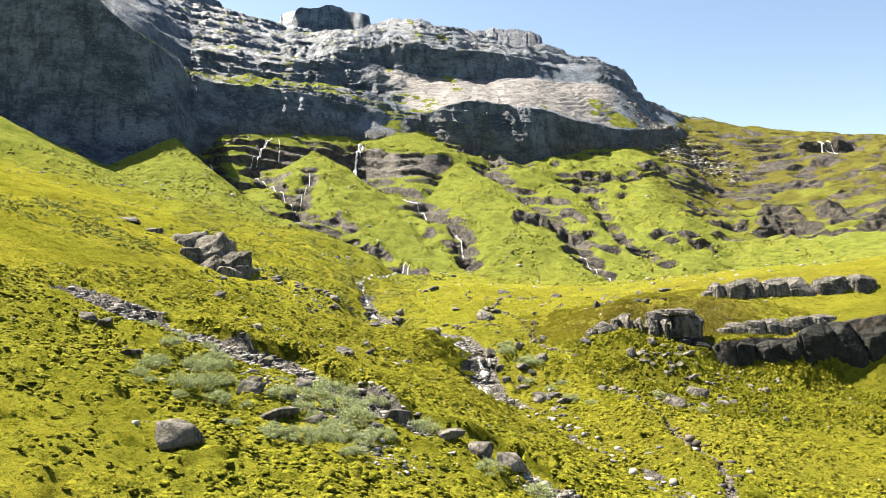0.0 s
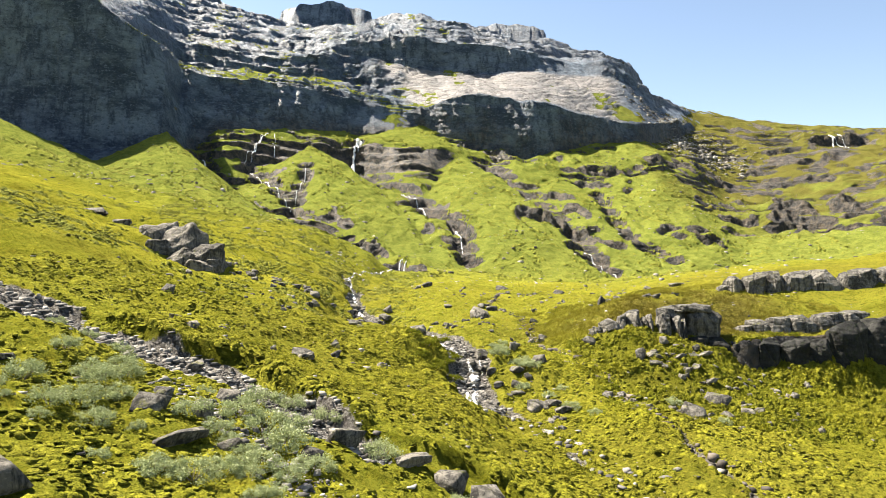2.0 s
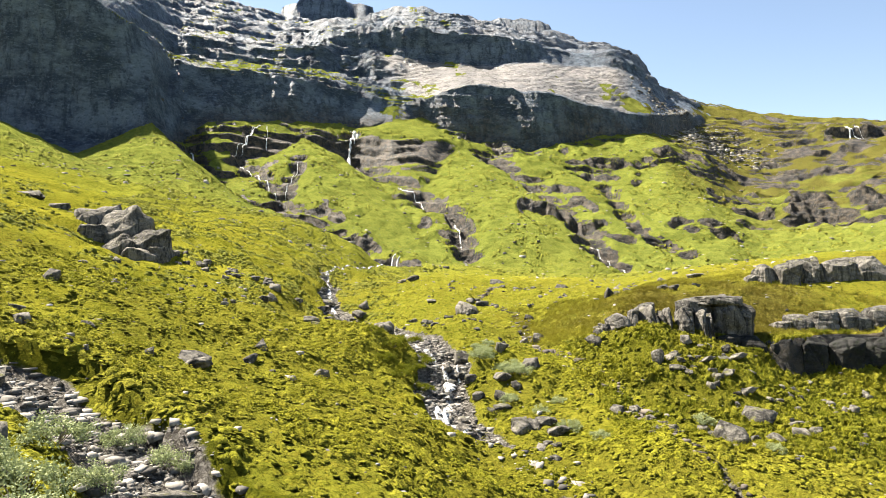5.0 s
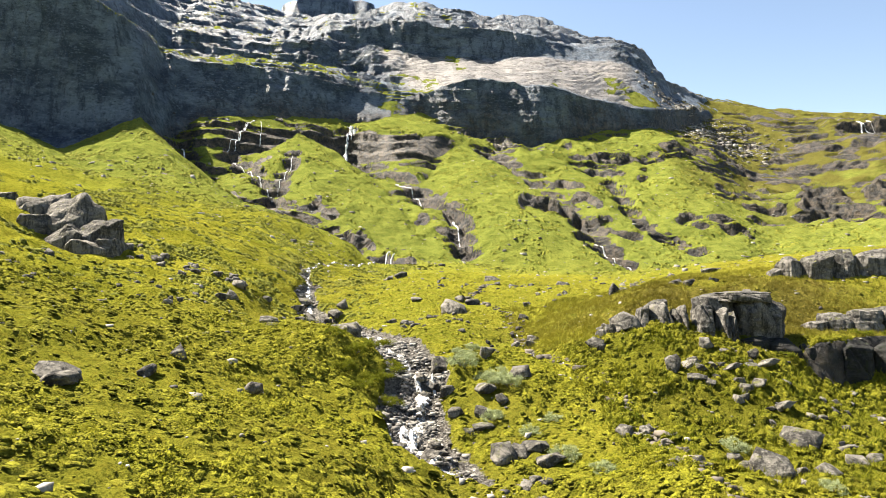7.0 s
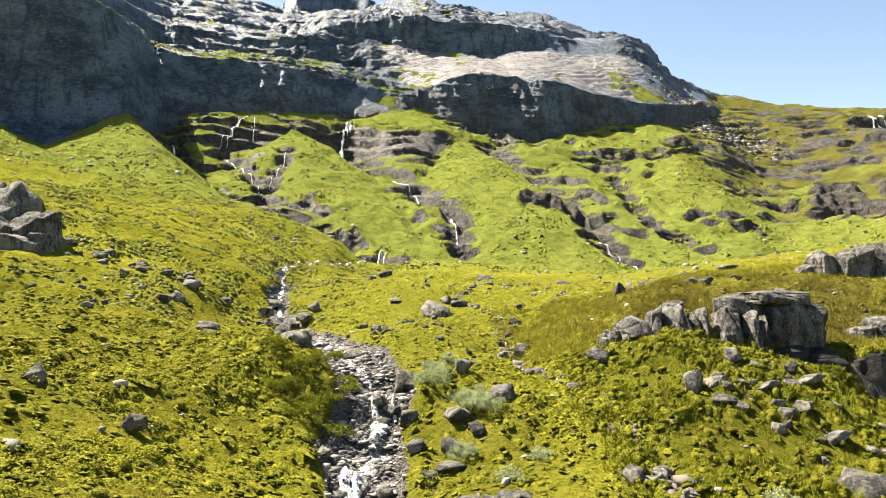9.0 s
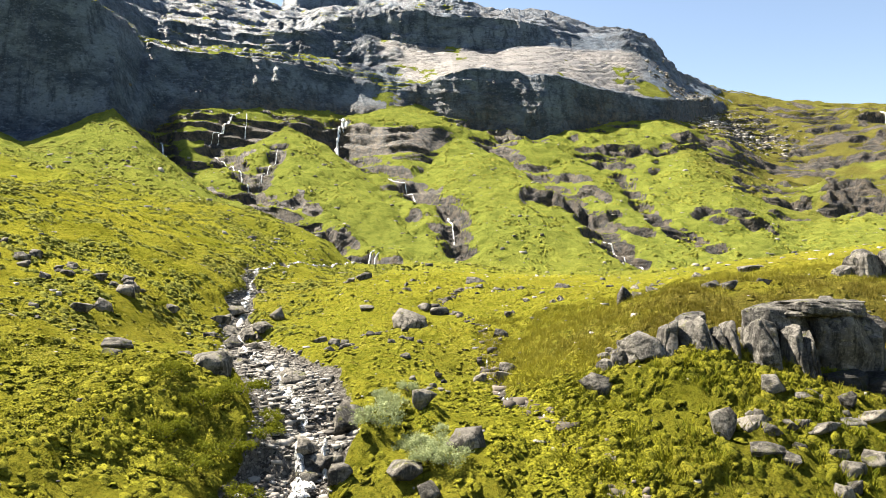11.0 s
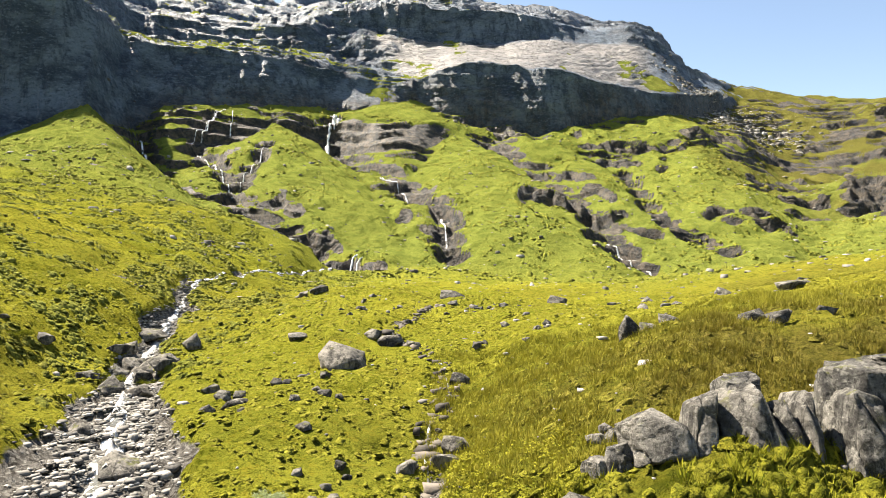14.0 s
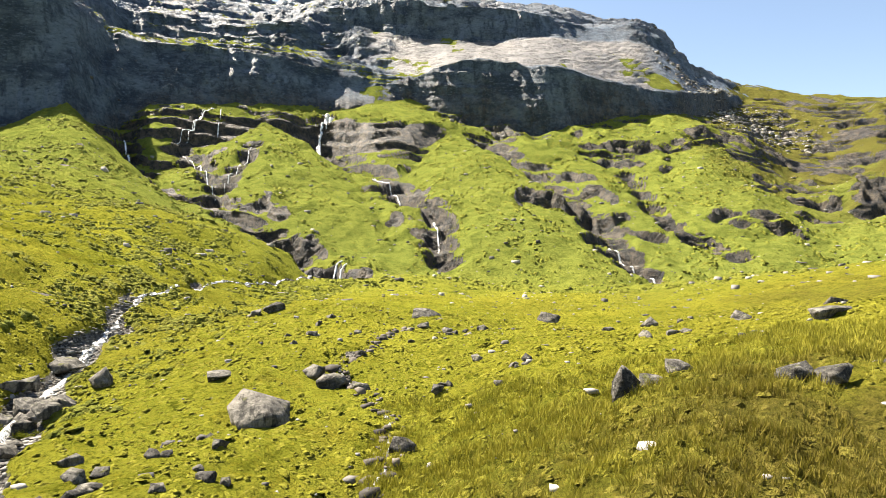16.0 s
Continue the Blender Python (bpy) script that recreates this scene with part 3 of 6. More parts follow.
def land(x, y):
    """Full height of the ground and masks of its cover: rock, scree, slab, cracks, turf."""
    x, y = np.asarray(x, float), np.asarray(y, float)
    u = x / (np.maximum(y, 0) + 100.0)
    far = ramp(y, 182, 199)
    foot = cliff_foot(x, y)
    east = ramp(u, 0.29, 0.35)                 # the broad eastern slope and its plateau
    high = ramp(y - foot, -1.5, 1.5)
    lofted, strip = breaks(x, np.maximum(y, 150))
    cones = fans(x, y) + 0.5 * rough(x, y, 26, 3, 322)
    lofted = lofted - 9 * ramp(strip, -0.9, 0.2) * (1 - ramp(strip, 0.9, 1.9)) * (1 - np.exp(-((x + 14) / 12) ** 2) * ramp(y, 235, 262))
    cones = cones - 60 * ramp(y - foot, -2, 6)
    bare = (1 - ramp(cones - lofted, -0.8, 0.6)) * far * (1 - high) * (1 - east)
    old = lie(x, y)
    z = old + far * (1 - east) * (np.maximum(lofted, cones) - old)
    rock = np.zeros_like(z)
    scree = np.zeros_like(z)
    gut = np.zeros_like(z)
    # gullies between the grass fans
    for line, deep, wide in GULLIES:
        d, s = along(x + 2 * bumps(x, y, 14, 31), y + 2 * bumps(x, y, 14, 32), line)
        cut = np.exp(-(d / wide) ** 2)
        z -= deep * cut * (1 + 0.4 * bumps(x, y, 9, 33))
        rock = np.maximum(rock, ramp(cut + 0.6 * rough(x, y, 8, 3, 34), 0.6, 1.0))
        gut = np.maximum(gut, ramp(cut, 0.12, 0.55))
    # the gullies and the terraces between the fans break down in rough steps
    some = ramp(rough(x, 1.6 * y, 22, 3, 37), -0.15, 0.35)
    broken = np.maximum(gut, 0.7 * bare * some * ramp(strip, -0.2, 0.4))
    broken = np.maximum(broken, 0.75 * some * ramp(x + 0.25 * (y - 300), 92, 120) * ramp(y, 245, 275) * (1 - ramp(y, 500, 540)) * (1 - high))
    q = (z + 2.2 * rough(x, y, 30, 3, 35) + 0.05 * x) / 5.2
    fr = q - np.floor(q)
    z += broken * (ramp(fr, 0.60, 0.86) - fr) * 5.2 * 0.8
    q = (z + 1.4 * rough(x, y, 12, 3, 36)) / 1.9
    fr = q - np.floor(q)
    z += broken * (ramp(fr, 0.6, 0.9) - fr) * 1.9 * 0.6
    rock = np.maximum(rock, far * (1 - high) * ramp(bare, 0.5, 1.0) * ramp(strip, 1.9, 2.1) * (1 - ramp(strip, 2.8, 3.0)) * (1 - ramp(u, -0.02, 0.03)) * ramp(u, -0.27, -0.22))
    # rock ledges that step through the grass slopes
    for x0, y0, x1, y1, tall in LEDGES:
        near = (x > x0 - 12) & (x < x1 + 12) & (abs(y - 0.5 * (y0 + y1)) < 12 + 5 * tall)
        if not near.any():
            continue
        lx, ly = x[near], y[near]
        s = (lx - x0) / (x1 - x0)
        d = ly - (y0 + (y1 - y0) * s) + 4.2 * rough(lx, ly * 0.6, 9, 4, int(31 * x0 + y0) % 977, 0.6) + 5 * (s - 0.5) ** 2
        end = ramp(s, -0.12, 0.15) * (1 - ramp(s, 0.85, 1.12)) * np.clip(0.62 + (0.7 if tall < 10 else 0.5) * rough(lx, ly, 8, 2, 44) + 0.35 * (tall > 10), 0.0, 1.25)
        soft = 3.5 if 9 <= tall < 10 else 1.0
        jump = 0.42 * tall * (ramp(d, -0.9 * soft, -0.3 * soft) + ramp(d, 0.5 * soft, 1.1 * soft) - 1)
        z[near] += end * jump * np.exp(-(d / (2.2 * tall)) ** 2)
        rock[near] = np.maximum(rock[near], ramp(end, 0.15, 0.4) * ramp(d, -1.6 * soft - 0.2 * tall, -0.9 * soft) * (1 - ramp(d, soft, 2.0 * soft)))
    z += far * (1 - high) * (0.45 * rough(x, y, 5, 3, 45, 0.6))
    # bare mountain in tilted beds
    slab = high * ramp(strip + 0.06 * bumps(x, y, 20, 56), 5.02, 5.10) * (1 - ramp(strip, 5.9, 6.0)) * ramp(u + 0.07 * (strip - 5) + 0.02 * bumps(x, y, 9, 57), -0.035, -0.005) * (1 - ramp(u, 0.205, 0.235))
    stepped = np.maximum(ramp(strip, 6.9, 7.2), (1 - ramp(u, 0.0, 0.04)) * ramp(strip, 4.9, 5.1)) * (1 - slab) * (1 - 0.8 * (1 - ramp(u, -0.42, -0.34)))
    t = z + 0.05 * x + 7 * rough(x, y, 75, 3, 53)
    k = np.clip(np.searchsorted(LEVELS, t) - 1, 0, len(LEVELS) - 2)
    size = LEVELS[k + 1] - LEVELS[k]
    fr = (t - LEVELS[k]) / size
    z += high * stepped * (ramp(fr, 0.30, 0.70) - fr) * size * 0.42
    q = (z + 0.06 * x) / 7.5 + 0.5 * rough(x, y, 40, 3, 52)
    fr = q - np.floor(q)
    z += high * stepped * (ramp(fr, 0.4, 0.9) - fr) * 7.5 * 0.6
    z += high * (1 - 0.8 * slab) * (0.9 * rough(x, y, 12, 3, 51, 0.6) + 1.3 * stepped * rough(x, y, 6, 3, 54, 0.65))
    q = (z + 0.05 * x) / 2.6 + 0.6 * rough(x, y, 26, 3, 55)
    fr = q - np.floor(q)
    z += high * stepped * (ramp(fr, 0.5, 0.95) - fr) * 2.6 * 0.6
    q = (z - 0.16 * x) / 4.6 + 1.3 * rough(x, 0.6 * y, 34, 4, 58, 0.62)
    fr = q - np.floor(q)
    z += slab * 1.7 * (ramp(fr, 0.08, 1.0) - ramp(fr, 0.0, 0.08))
    crack = slab * (1 - ramp(np.abs(fr - 0.04), 0.03, 0.14)) * ramp(rough(x, y, 12, 2, 60), -0.45, 0.1)
    # two blunt tops that stand behind the rim
    for mx, my, rx, ry, top in ((80, 815, 82, 70, 297), (-135, 800, 74, 70, 312)):
        r = np.hypot((x - mx) / rx, (y - my) / ry) * (1 + 0.10 * rough(x, y, 30, 3, 66))
        z = np.maximum(z, top - 22 * r ** 2 - 150 * ramp(r, 0.7, 1.0) + 2.5 * rough(x, y, 16, 3, 67) * (r < 1.2) - 400 * (r > 1.15))
    pale = np.maximum(slab, high * 0.22 * ramp(strip, 6.95, 7.2) * ramp(u, -0.06, 0.06))
    rock = np.maximum(rock, high)
    rock = np.maximum(rock, 0.85 * ramp(rough(x, 1.6 * y, 15, 4, 48, 0.6) + 0.25 * ramp(x, 150, 220), 0.46, 0.75) * ramp(x + 0.3 * (y - 300), 105, 160) * ramp(y, 240, 290))
    # grass on the mountain's ledges and shoulders
    turf = 1.2 * np.exp(-(((x - 104) / 20) ** 2 + ((y - 398) / 16) ** 2)) + 0.75 * (1 - ramp(u, -0.16, -0.12)) * ramp(u, -0.36, -0.30) * ramp(strip, 4.95, 5.1) * (1 - ramp(strip, 5.8, 6.1))
    turf = turf + 1.0 * np.exp(-(((x + 22) / 13) ** 2 + ((y - 358) / 9) ** 2)) + 0.8 * np.exp(-(((x + 45) / 22) ** 2 + ((y - 366) / 7) ** 2)) + 0.45 * (1 - ramp(u, -0.36, -0.31)) * (1 - ramp(y - foot, 25, 60)) + 0.9 * ramp(u, 0.27, 0.33) * (1 - ramp(y, 520, 570))
    turf = turf + 0.36 * ramp(strip, 4.95, 5.2) * (1 - ramp(u, 0.0, 0.06)) * ramp(u, -0.4, -0.3)
    turf = high * ramp(turf + 0.5 * rough(x, y, 9, 4, 59), 0.5, 0.8)
    # the open meadow and the hillsides: soft swells and tussocks
    z += (1 - high) * (0.9 * rough(x, y, 22, 2, 61) * ramp(y, 20, 120) + 0.34 * rough(x, y, 5, 2, 62) + 0.7 * far * rough(x, y, 14, 3, 63) + 0.16 * (1 - far) * np.abs(rough(x, y, 2.4, 2, 65)))
    z += (1 - high) * (0.16 + 0.12 * (1 - ramp(y, 55, 90))) * np.abs(rough(x, y, 1.3, 3, 64, 0.6)) - (1 - high) * (1 - far) * 0.30 * ramp(rough(x, y, 3.2, 3, 69, 0.6), 0.62, 0.95)
    for mx, my, rx, ry, tall in MOUNDS:
        z += tall * np.exp(-((x - mx) / rx) ** 2 - ((y - my) / ry) ** 2)
    # the rock step under the knoll
    edge = 51.8 + 1.3 * bumps(x, y, 6, 81) + 0.10 * (x - 30)
    lift = ramp(x, 26.5, 30) * ramp(y - edge, -0.5, 0.7) * (1 - ramp(y, 60, 70)) * (1 - ramp(x, 60, 80))
    z += lift * np.maximum(13.0 + 0.1 * (y - 52) + 0.25 * np.maximum(x - 40, 0) - z, 0)
    rock = np.maximum(rock, ramp(x, 26.5, 30) * ramp(y - edge, -1.2, -0.4) * (1 - ramp(y - edge, 0.4, 1.6)) * (1 - ramp(x, 60, 80)))
    # stream bed
    d, s = along(x + 0.9 * bumps(x, y, 4, 71), y + 0.9 * bumps(x, y, 4, 72), STREAM)
    w = 0.3 + 1.6 * ramp(y, 30, 44) * (1 - 0.75 * ramp(y, 76, 96)) + 0.6 * ramp(y, 48, 54) * (1 - ramp(y, 66, 78)) + 0.6 * bumps(x, y, 6, 78)
    bed = (1 - ramp(d, w, w + 0.9)) * np.maximum(ramp(y, 30, 38) * (1 - ramp(y, 104, 116)), ramp(rough(x, y, 4, 2, 82), -0.3, 0.3))
    z -= 0.95 * bed * (0.5 + 0.5 * ramp(y, 28, 40))
    fall = 1.3 * (ramp(y, 45.5, 46.1) - ramp(y, 46.1, 51)) + 0.7 * (ramp(y, 37.2, 37.8) - ramp(y, 37.8, 43)) + 0.4 * (ramp(y, 57.5, 58) - ramp(y, 58, 62)) + 0.5 * (ramp(y, 80.5, 81) - ramp(y, 81, 86))
    z += (fall - 0.3 * (fall > 0)) * (1 - ramp(d, w + 0.5, w + 2.5))
    z += 0.16 * bed * rough(x, y, 1.3, 2, 85)
    scree = np.maximum(scree, bed)
    # brook with stones
    d, s = along(x + 1.3 * bumps(x, y, 5, 73), y + 0.8 * bumps(x, y, 3, 74), BROOK)
    bed = (1 - ramp(d + 0.3 * bumps(x, y, 2, 86), 0.1, 0.6)) * ramp(bumps(x, y, 5, 79), -0.6, 0.1)
    z -= 0.45 * bed
    scree = np.maximum(scree, 0.8 * bed)
    # strip of broken stone on the near hillside
    d, s = along(x + 1.2 * bumps(x, y, 5, 75), y + 1.2 * bumps(x, y, 5, 76), SCREE)
    strip = (1 - ramp(d + 1.1 * rough(x, y, 3, 2, 77), 1.5, 3.0)) * ramp(rough(x, y, 7, 2, 83), -0.8, -0.1)
    z -= 0.4 * strip
    scree = np.maximum(scree, 0.85 * strip)
    above = (x + 10.5) * 0.5 + (y - 6.4) * 0.866          # how far uphill of the strip's line
    z += 1.15 * ramp(d - 0.7 * bumps(x, y, 2.5, 84), 2.3, 2.9) * (above > 0) * np.exp(-(d / 7.0) ** 2) * ramp(s, 0.02, 0.2) * (1 - ramp(s, 0.7, 0.95))
    return z, rock, scree, pale, crack, turf


def cover(x, y):
    """Kinds of plant cover, 0 to 1: heath over peaty soil darkened for shaded gaps, fresh green of the fans, brown tall
    grass.
    """
    heath = np.maximum((1 - 0.45 * ramp(y, 54, 82)) * (1 - ramp(y, 115, 150)) * ramp(y, -400, -100), ramp(-x, 12, 24) * (1 - ramp(y, 150, 205)))
    heath = heath * ramp(rough(x, y, 8, 3, 141), -0.55, 0.1)
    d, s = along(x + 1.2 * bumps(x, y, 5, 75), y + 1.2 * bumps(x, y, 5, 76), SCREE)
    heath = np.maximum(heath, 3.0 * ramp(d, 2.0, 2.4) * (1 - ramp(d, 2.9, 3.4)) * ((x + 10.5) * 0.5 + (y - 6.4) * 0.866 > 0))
    # ground below the ferns darkened too, for the shade in their gaps
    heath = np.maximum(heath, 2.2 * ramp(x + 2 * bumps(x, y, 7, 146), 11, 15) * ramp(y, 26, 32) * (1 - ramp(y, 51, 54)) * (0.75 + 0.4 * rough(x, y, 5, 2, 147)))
    fan = ramp(y, 130, 220)
    brown = np.exp(-(((x - 25) / 15) ** 2 + ((y - 62) / 9) ** 2)) + 0.45 * np.exp(-(((x - 62) / 24) ** 2 + ((y - 110) / 45) ** 2)) + 0.18 * ramp(rough(x, y, 18, 3, 142), 0.1, 0.6) * (1 - fan) + 1.1 * ramp(x + 25 * bumps(x, y, 30, 144), 85, 160) * ramp(y, 230, 300) * (0.7 + 0.5 * bumps(x, y, 9, 145)) + 0.6 * ramp(y, 320, 370) * ramp(x, 110, 160)
    return heath, fan, np.clip(brown * (1 + 0.5 * rough(x, y, 3, 2, 143)), 0, 1)


# ---- the one sheet of ground, finer towards the path ----
us = np.concatenate([-np.geomspace(14, 0.74, 26), np.linspace(-0.72, 0.72, 560), np.geomspace(0.74, 14, 26)])
ys = [-900, -600, -400, -260, -180, -130, -100, -80, -65, -52, -42, -34, -27]
yy = -22.0
while yy < 700:
    ys.append(yy)
    yy += 0.26 + 0.0042 * max(yy + 25, 0) if yy < 255 else 0.85
ys += [705, 712, 722, 735, 755, 785, 830, 900, 1000, 1200, 1500, 2000, 2800, 4000]
ys = np.array(ys)
reach = lambda v: np.maximum(v + 100, 60)
mid_from, mid_to, mid_n = 200.0, 704.0, 700
head, tail = ys[ys < mid_from], ys[ys > mid_to]
fine_y = np.arange(mid_from, mid_to + 0.1, 1.1)
fx = us[None, :] * reach(fine_y[:, None])
fz = land(fx, np.repeat(fine_y[:, None], len(us), 1))[0]
# rows crowd where the land rears up
rise = np.diff(fz / fine_y[:, None], axis=0)
worth = np.cumsum(np.sqrt((rise * 1500) ** 2 + (np.diff(fine_y)[:, None] * 0.55) ** 2), axis=0)
worth = np.concatenate([np.zeros((1, len(us))), worth])
for _ in range(40):
    worth[:, 1:-1] = 0.5 * worth[:, 1:-1] + 0.25 * (worth[:, :-2] + worth[:, 2:])
mid = np.stack([np.interp(np.linspace(0, worth[-1, k], mid_n), worth[:, k], fine_y) for k in range(len(us))], 1)
GY = np.concatenate([np.repeat(head[:, None], len(us), 1), mid, np.repeat(tail[:, None], len(us), 1)])
GX = us[None, :] * reach(GY)
GZ, ROCK, SCREED, SLAB, CRACK, TURF = land(GX, GY)
HEATHER, FANS, BROWN = cover(GX, GY)
xu, xr = np.gradient(GX, axis=1), np.gradient(GX, axis=0)
yu, yr = np.gradient(GY, axis=1), np.gradient(GY, axis=0)
zu, zr = np.gradient(GZ, axis=1), np.gradient(GZ, axis=0)
area = xu * yr - xr * yu
steep = np.hypot((zu * yr - zr * yu) / area, (zr * xu - zu * xr) / area)
ROCK = np.maximum(ROCK, ramp(steep, 1.25, 1.9) * ramp(GY, 165, 200))
ROCK = ROCK * (1 - TURF * (1 - ramp(steep, 0.9, 1.5)))
# beds and upright joints on the steep rock
face = ramp(ROCK, 0.3, 0.8) * ramp(steep, 0.9, 1.6) * ramp(GY, 185, 215) * (1 - 0.8 * SLAB * ramp(GY, 300, 340))
joint = rough(GX + 0.15 * GZ, 0.22 * GZ, 7, 4, 121, 0.65)
bedding = rough(0.12 * GX, GZ + 0.08 * GX, 3.4, 3, 131, 0.6)
GY = GY - face * np.minimum(1.0, 0.35 + GY / 600) * (1.15 * joint + 0.5 * bedding * ramp(GX, -150, -90)) * (0.35 + 0.65 * ramp(GY - cliff_foot(GX, GY), -4, 4))
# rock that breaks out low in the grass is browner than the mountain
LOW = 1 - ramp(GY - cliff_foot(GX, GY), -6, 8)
rows_n, cols_n = GX.shape
print("sheet", rows_n, cols_n, rows_n * cols_n)


def sheet_mesh(name, keep=None):
    co = np.stack([GX, GY, GZ], -1).reshape(-1, 3)
    k = np.arange(rows_n * cols_n).reshape(rows_n, cols_n)
    quads = np.stack([k[:-1, :-1], k[:-1, 1:], k[1:, 1:], k[1:, :-1]], -1).reshape(-1, 4)
    attrs = {"rock": ROCK.ravel(), "scree": SCREED.ravel(), "slab": SLAB.ravel(), "crack": CRACK.ravel(),
             "heath": HEATHER.ravel(), "fan": FANS.ravel(), "brown": BROWN.ravel(), "low": LOW.ravel()}
    if keep is not None:
        quads = quads[keep.ravel()]
        used, back_to = np.unique(quads, return_inverse=True)
        quads = back_to.reshape(-1, 4)
        co = co[used]
        attrs = {n: a[used] for n, a in attrs.items()}
    me = bpy.data.meshes.new(name)
    me.vertices.add(len(co))
    me.vertices.foreach_set("co", co.ravel())
    me.loops.add(quads.size)
    me.loops.foreach_set("vertex_index", quads.ravel().astype(np.int32))
    me.polygons.add(len(quads))
    me.polygons.foreach_set("loop_start", np.arange(0, quads.size, 4, dtype=np.int32))
    me.update(calc_edges=True)
    me.polygons.foreach_set("use_smooth", np.ones(len(quads), bool))
    for n, a in attrs.items():
        me.attributes.new(n, "FLOAT", "POINT").data.foreach_set("value", a.astype(np.float32))
    return me


cell = lambda a: 0.25 * (a[:-1, :-1] + a[1:, :-1] + a[:-1, 1:] + a[1:, 1:])
HIGH = cell(GY - cliff_foot(GX, GY)) > 2.0
FARGROUND = cell(GY) > 765
ground = tagged(new("ground", sheet_mesh("ground", ~HIGH | FARGROUND)), "green alpine valley floor and grassy slopes with rock ledges", "ground", kind="structure")
ground.data.materials.append(LAND)
mountain = tagged(new("mountain", sheet_mesh("mountain", HIGH & ~FARGROUND)), "stratified grey rock mountain with a pale bare slab", "mountain", kind="structure")
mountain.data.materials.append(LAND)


def ground_z(x, y):
    return land(np.asarray(x, float), np.asarray(y, float))[0]


# ---- helpers for things ----
def part(name, me, material, parent=None, label=""):
    ob = new(name, me)
    if material is not None and not me.materials:
        me.materials.append(material)
    ob.parent = parent
    if label:
        tagged(ob, label)
    return ob


def mesh_of(name, co, faces, smooth=False, attrs=()):
    """A mesh from arrays of corners and of faces that all have the same number of corners."""
    co, faces = np.asarray(co, float), np.asarray(faces, np.int32)
    me = bpy.data.meshes.new(name)
    me.vertices.add(len(co))
    me.vertices.foreach_set("co", co.ravel())
    me.loops.add(faces.size)
    me.loops.foreach_set("vertex_index", faces.ravel())
    me.polygons.add(len(faces))
    me.polygons.foreach_set("loop_start", np.arange(0, faces.size, faces.shape[1], dtype=np.int32))
    me.update(calc_edges=True)
    if smooth:
        me.polygons.foreach_set("use_smooth", np.ones(len(faces), bool))
    for n, a in attrs:
        me.attributes.new(n, "FLOAT", "POINT").data.foreach_set("value", np.asarray(a, np.float32))
    return me


def lump(seed, detail=3, points=15, boxy=0.3, jag=0.05):
    """A broken stone about 1 across: flat facets meeting in sharp edges, with an uneven skin. Returns corners and triangles."""
    rnd = random.Random(seed)
    bm = bmesh.new()
    for k in range(points):
        h = 1 - 2 * (k + 0.5) / points
        a = 2.39996 * k + rnd.uniform(-0.6, 0.6)
        r = math.sqrt(max(0.0, 1 - h * h))
        p = Vector((r * math.cos(a), r * math.sin(a), h)) + Vector((rnd.gauss(0, 0.24), rnd.gauss(0, 0.24), rnd.gauss(0, 0.2)))
        m = max(abs(p.x), abs(p.y), abs(p.z))
        bm.verts.new(p.lerp(p / m * 0.85, boxy))
    hull = bmesh.ops.convex_hull(bm, input=bm.verts[:])
    spare = [v for v in hull["geom_interior"] + hull["geom_unused"] if isinstance(v, bmesh.types.BMVert)]
    bmesh.ops.delete(bm, geom=list(set(spare)), context="VERTS")
    bmesh.ops.triangulate(bm, faces=bm.faces[:])
    bmesh.ops.subdivide_edges(bm, edges=bm.edges[:], cuts=detail, use_grid_fill=True)
    bmesh.ops.triangulate(bm, faces=bm.faces[:])
    off = Vector((rnd.uniform(-50, 50), rnd.uniform(-50, 50), rnd.uniform(-50, 50)))
    for v in bm.verts:
        w = noise.fractal(v.co * 2.0 + off, 0.9, 2.1, 4)
        near, _ = noise.voronoi(v.co * Vector((1.3, 1.3, 0.9)) + off)
        v.co *= 1 + jag * (w - 1.2 * math.exp(-(near[1] - near[0]) / 0.05))
    co = np.array([v.co for v in bm.verts]) * 0.6
    bm.verts.index_update()
    faces = np.array([[v.index for v in f.verts] for f in bm.faces])
    bm.free()
    return co, faces


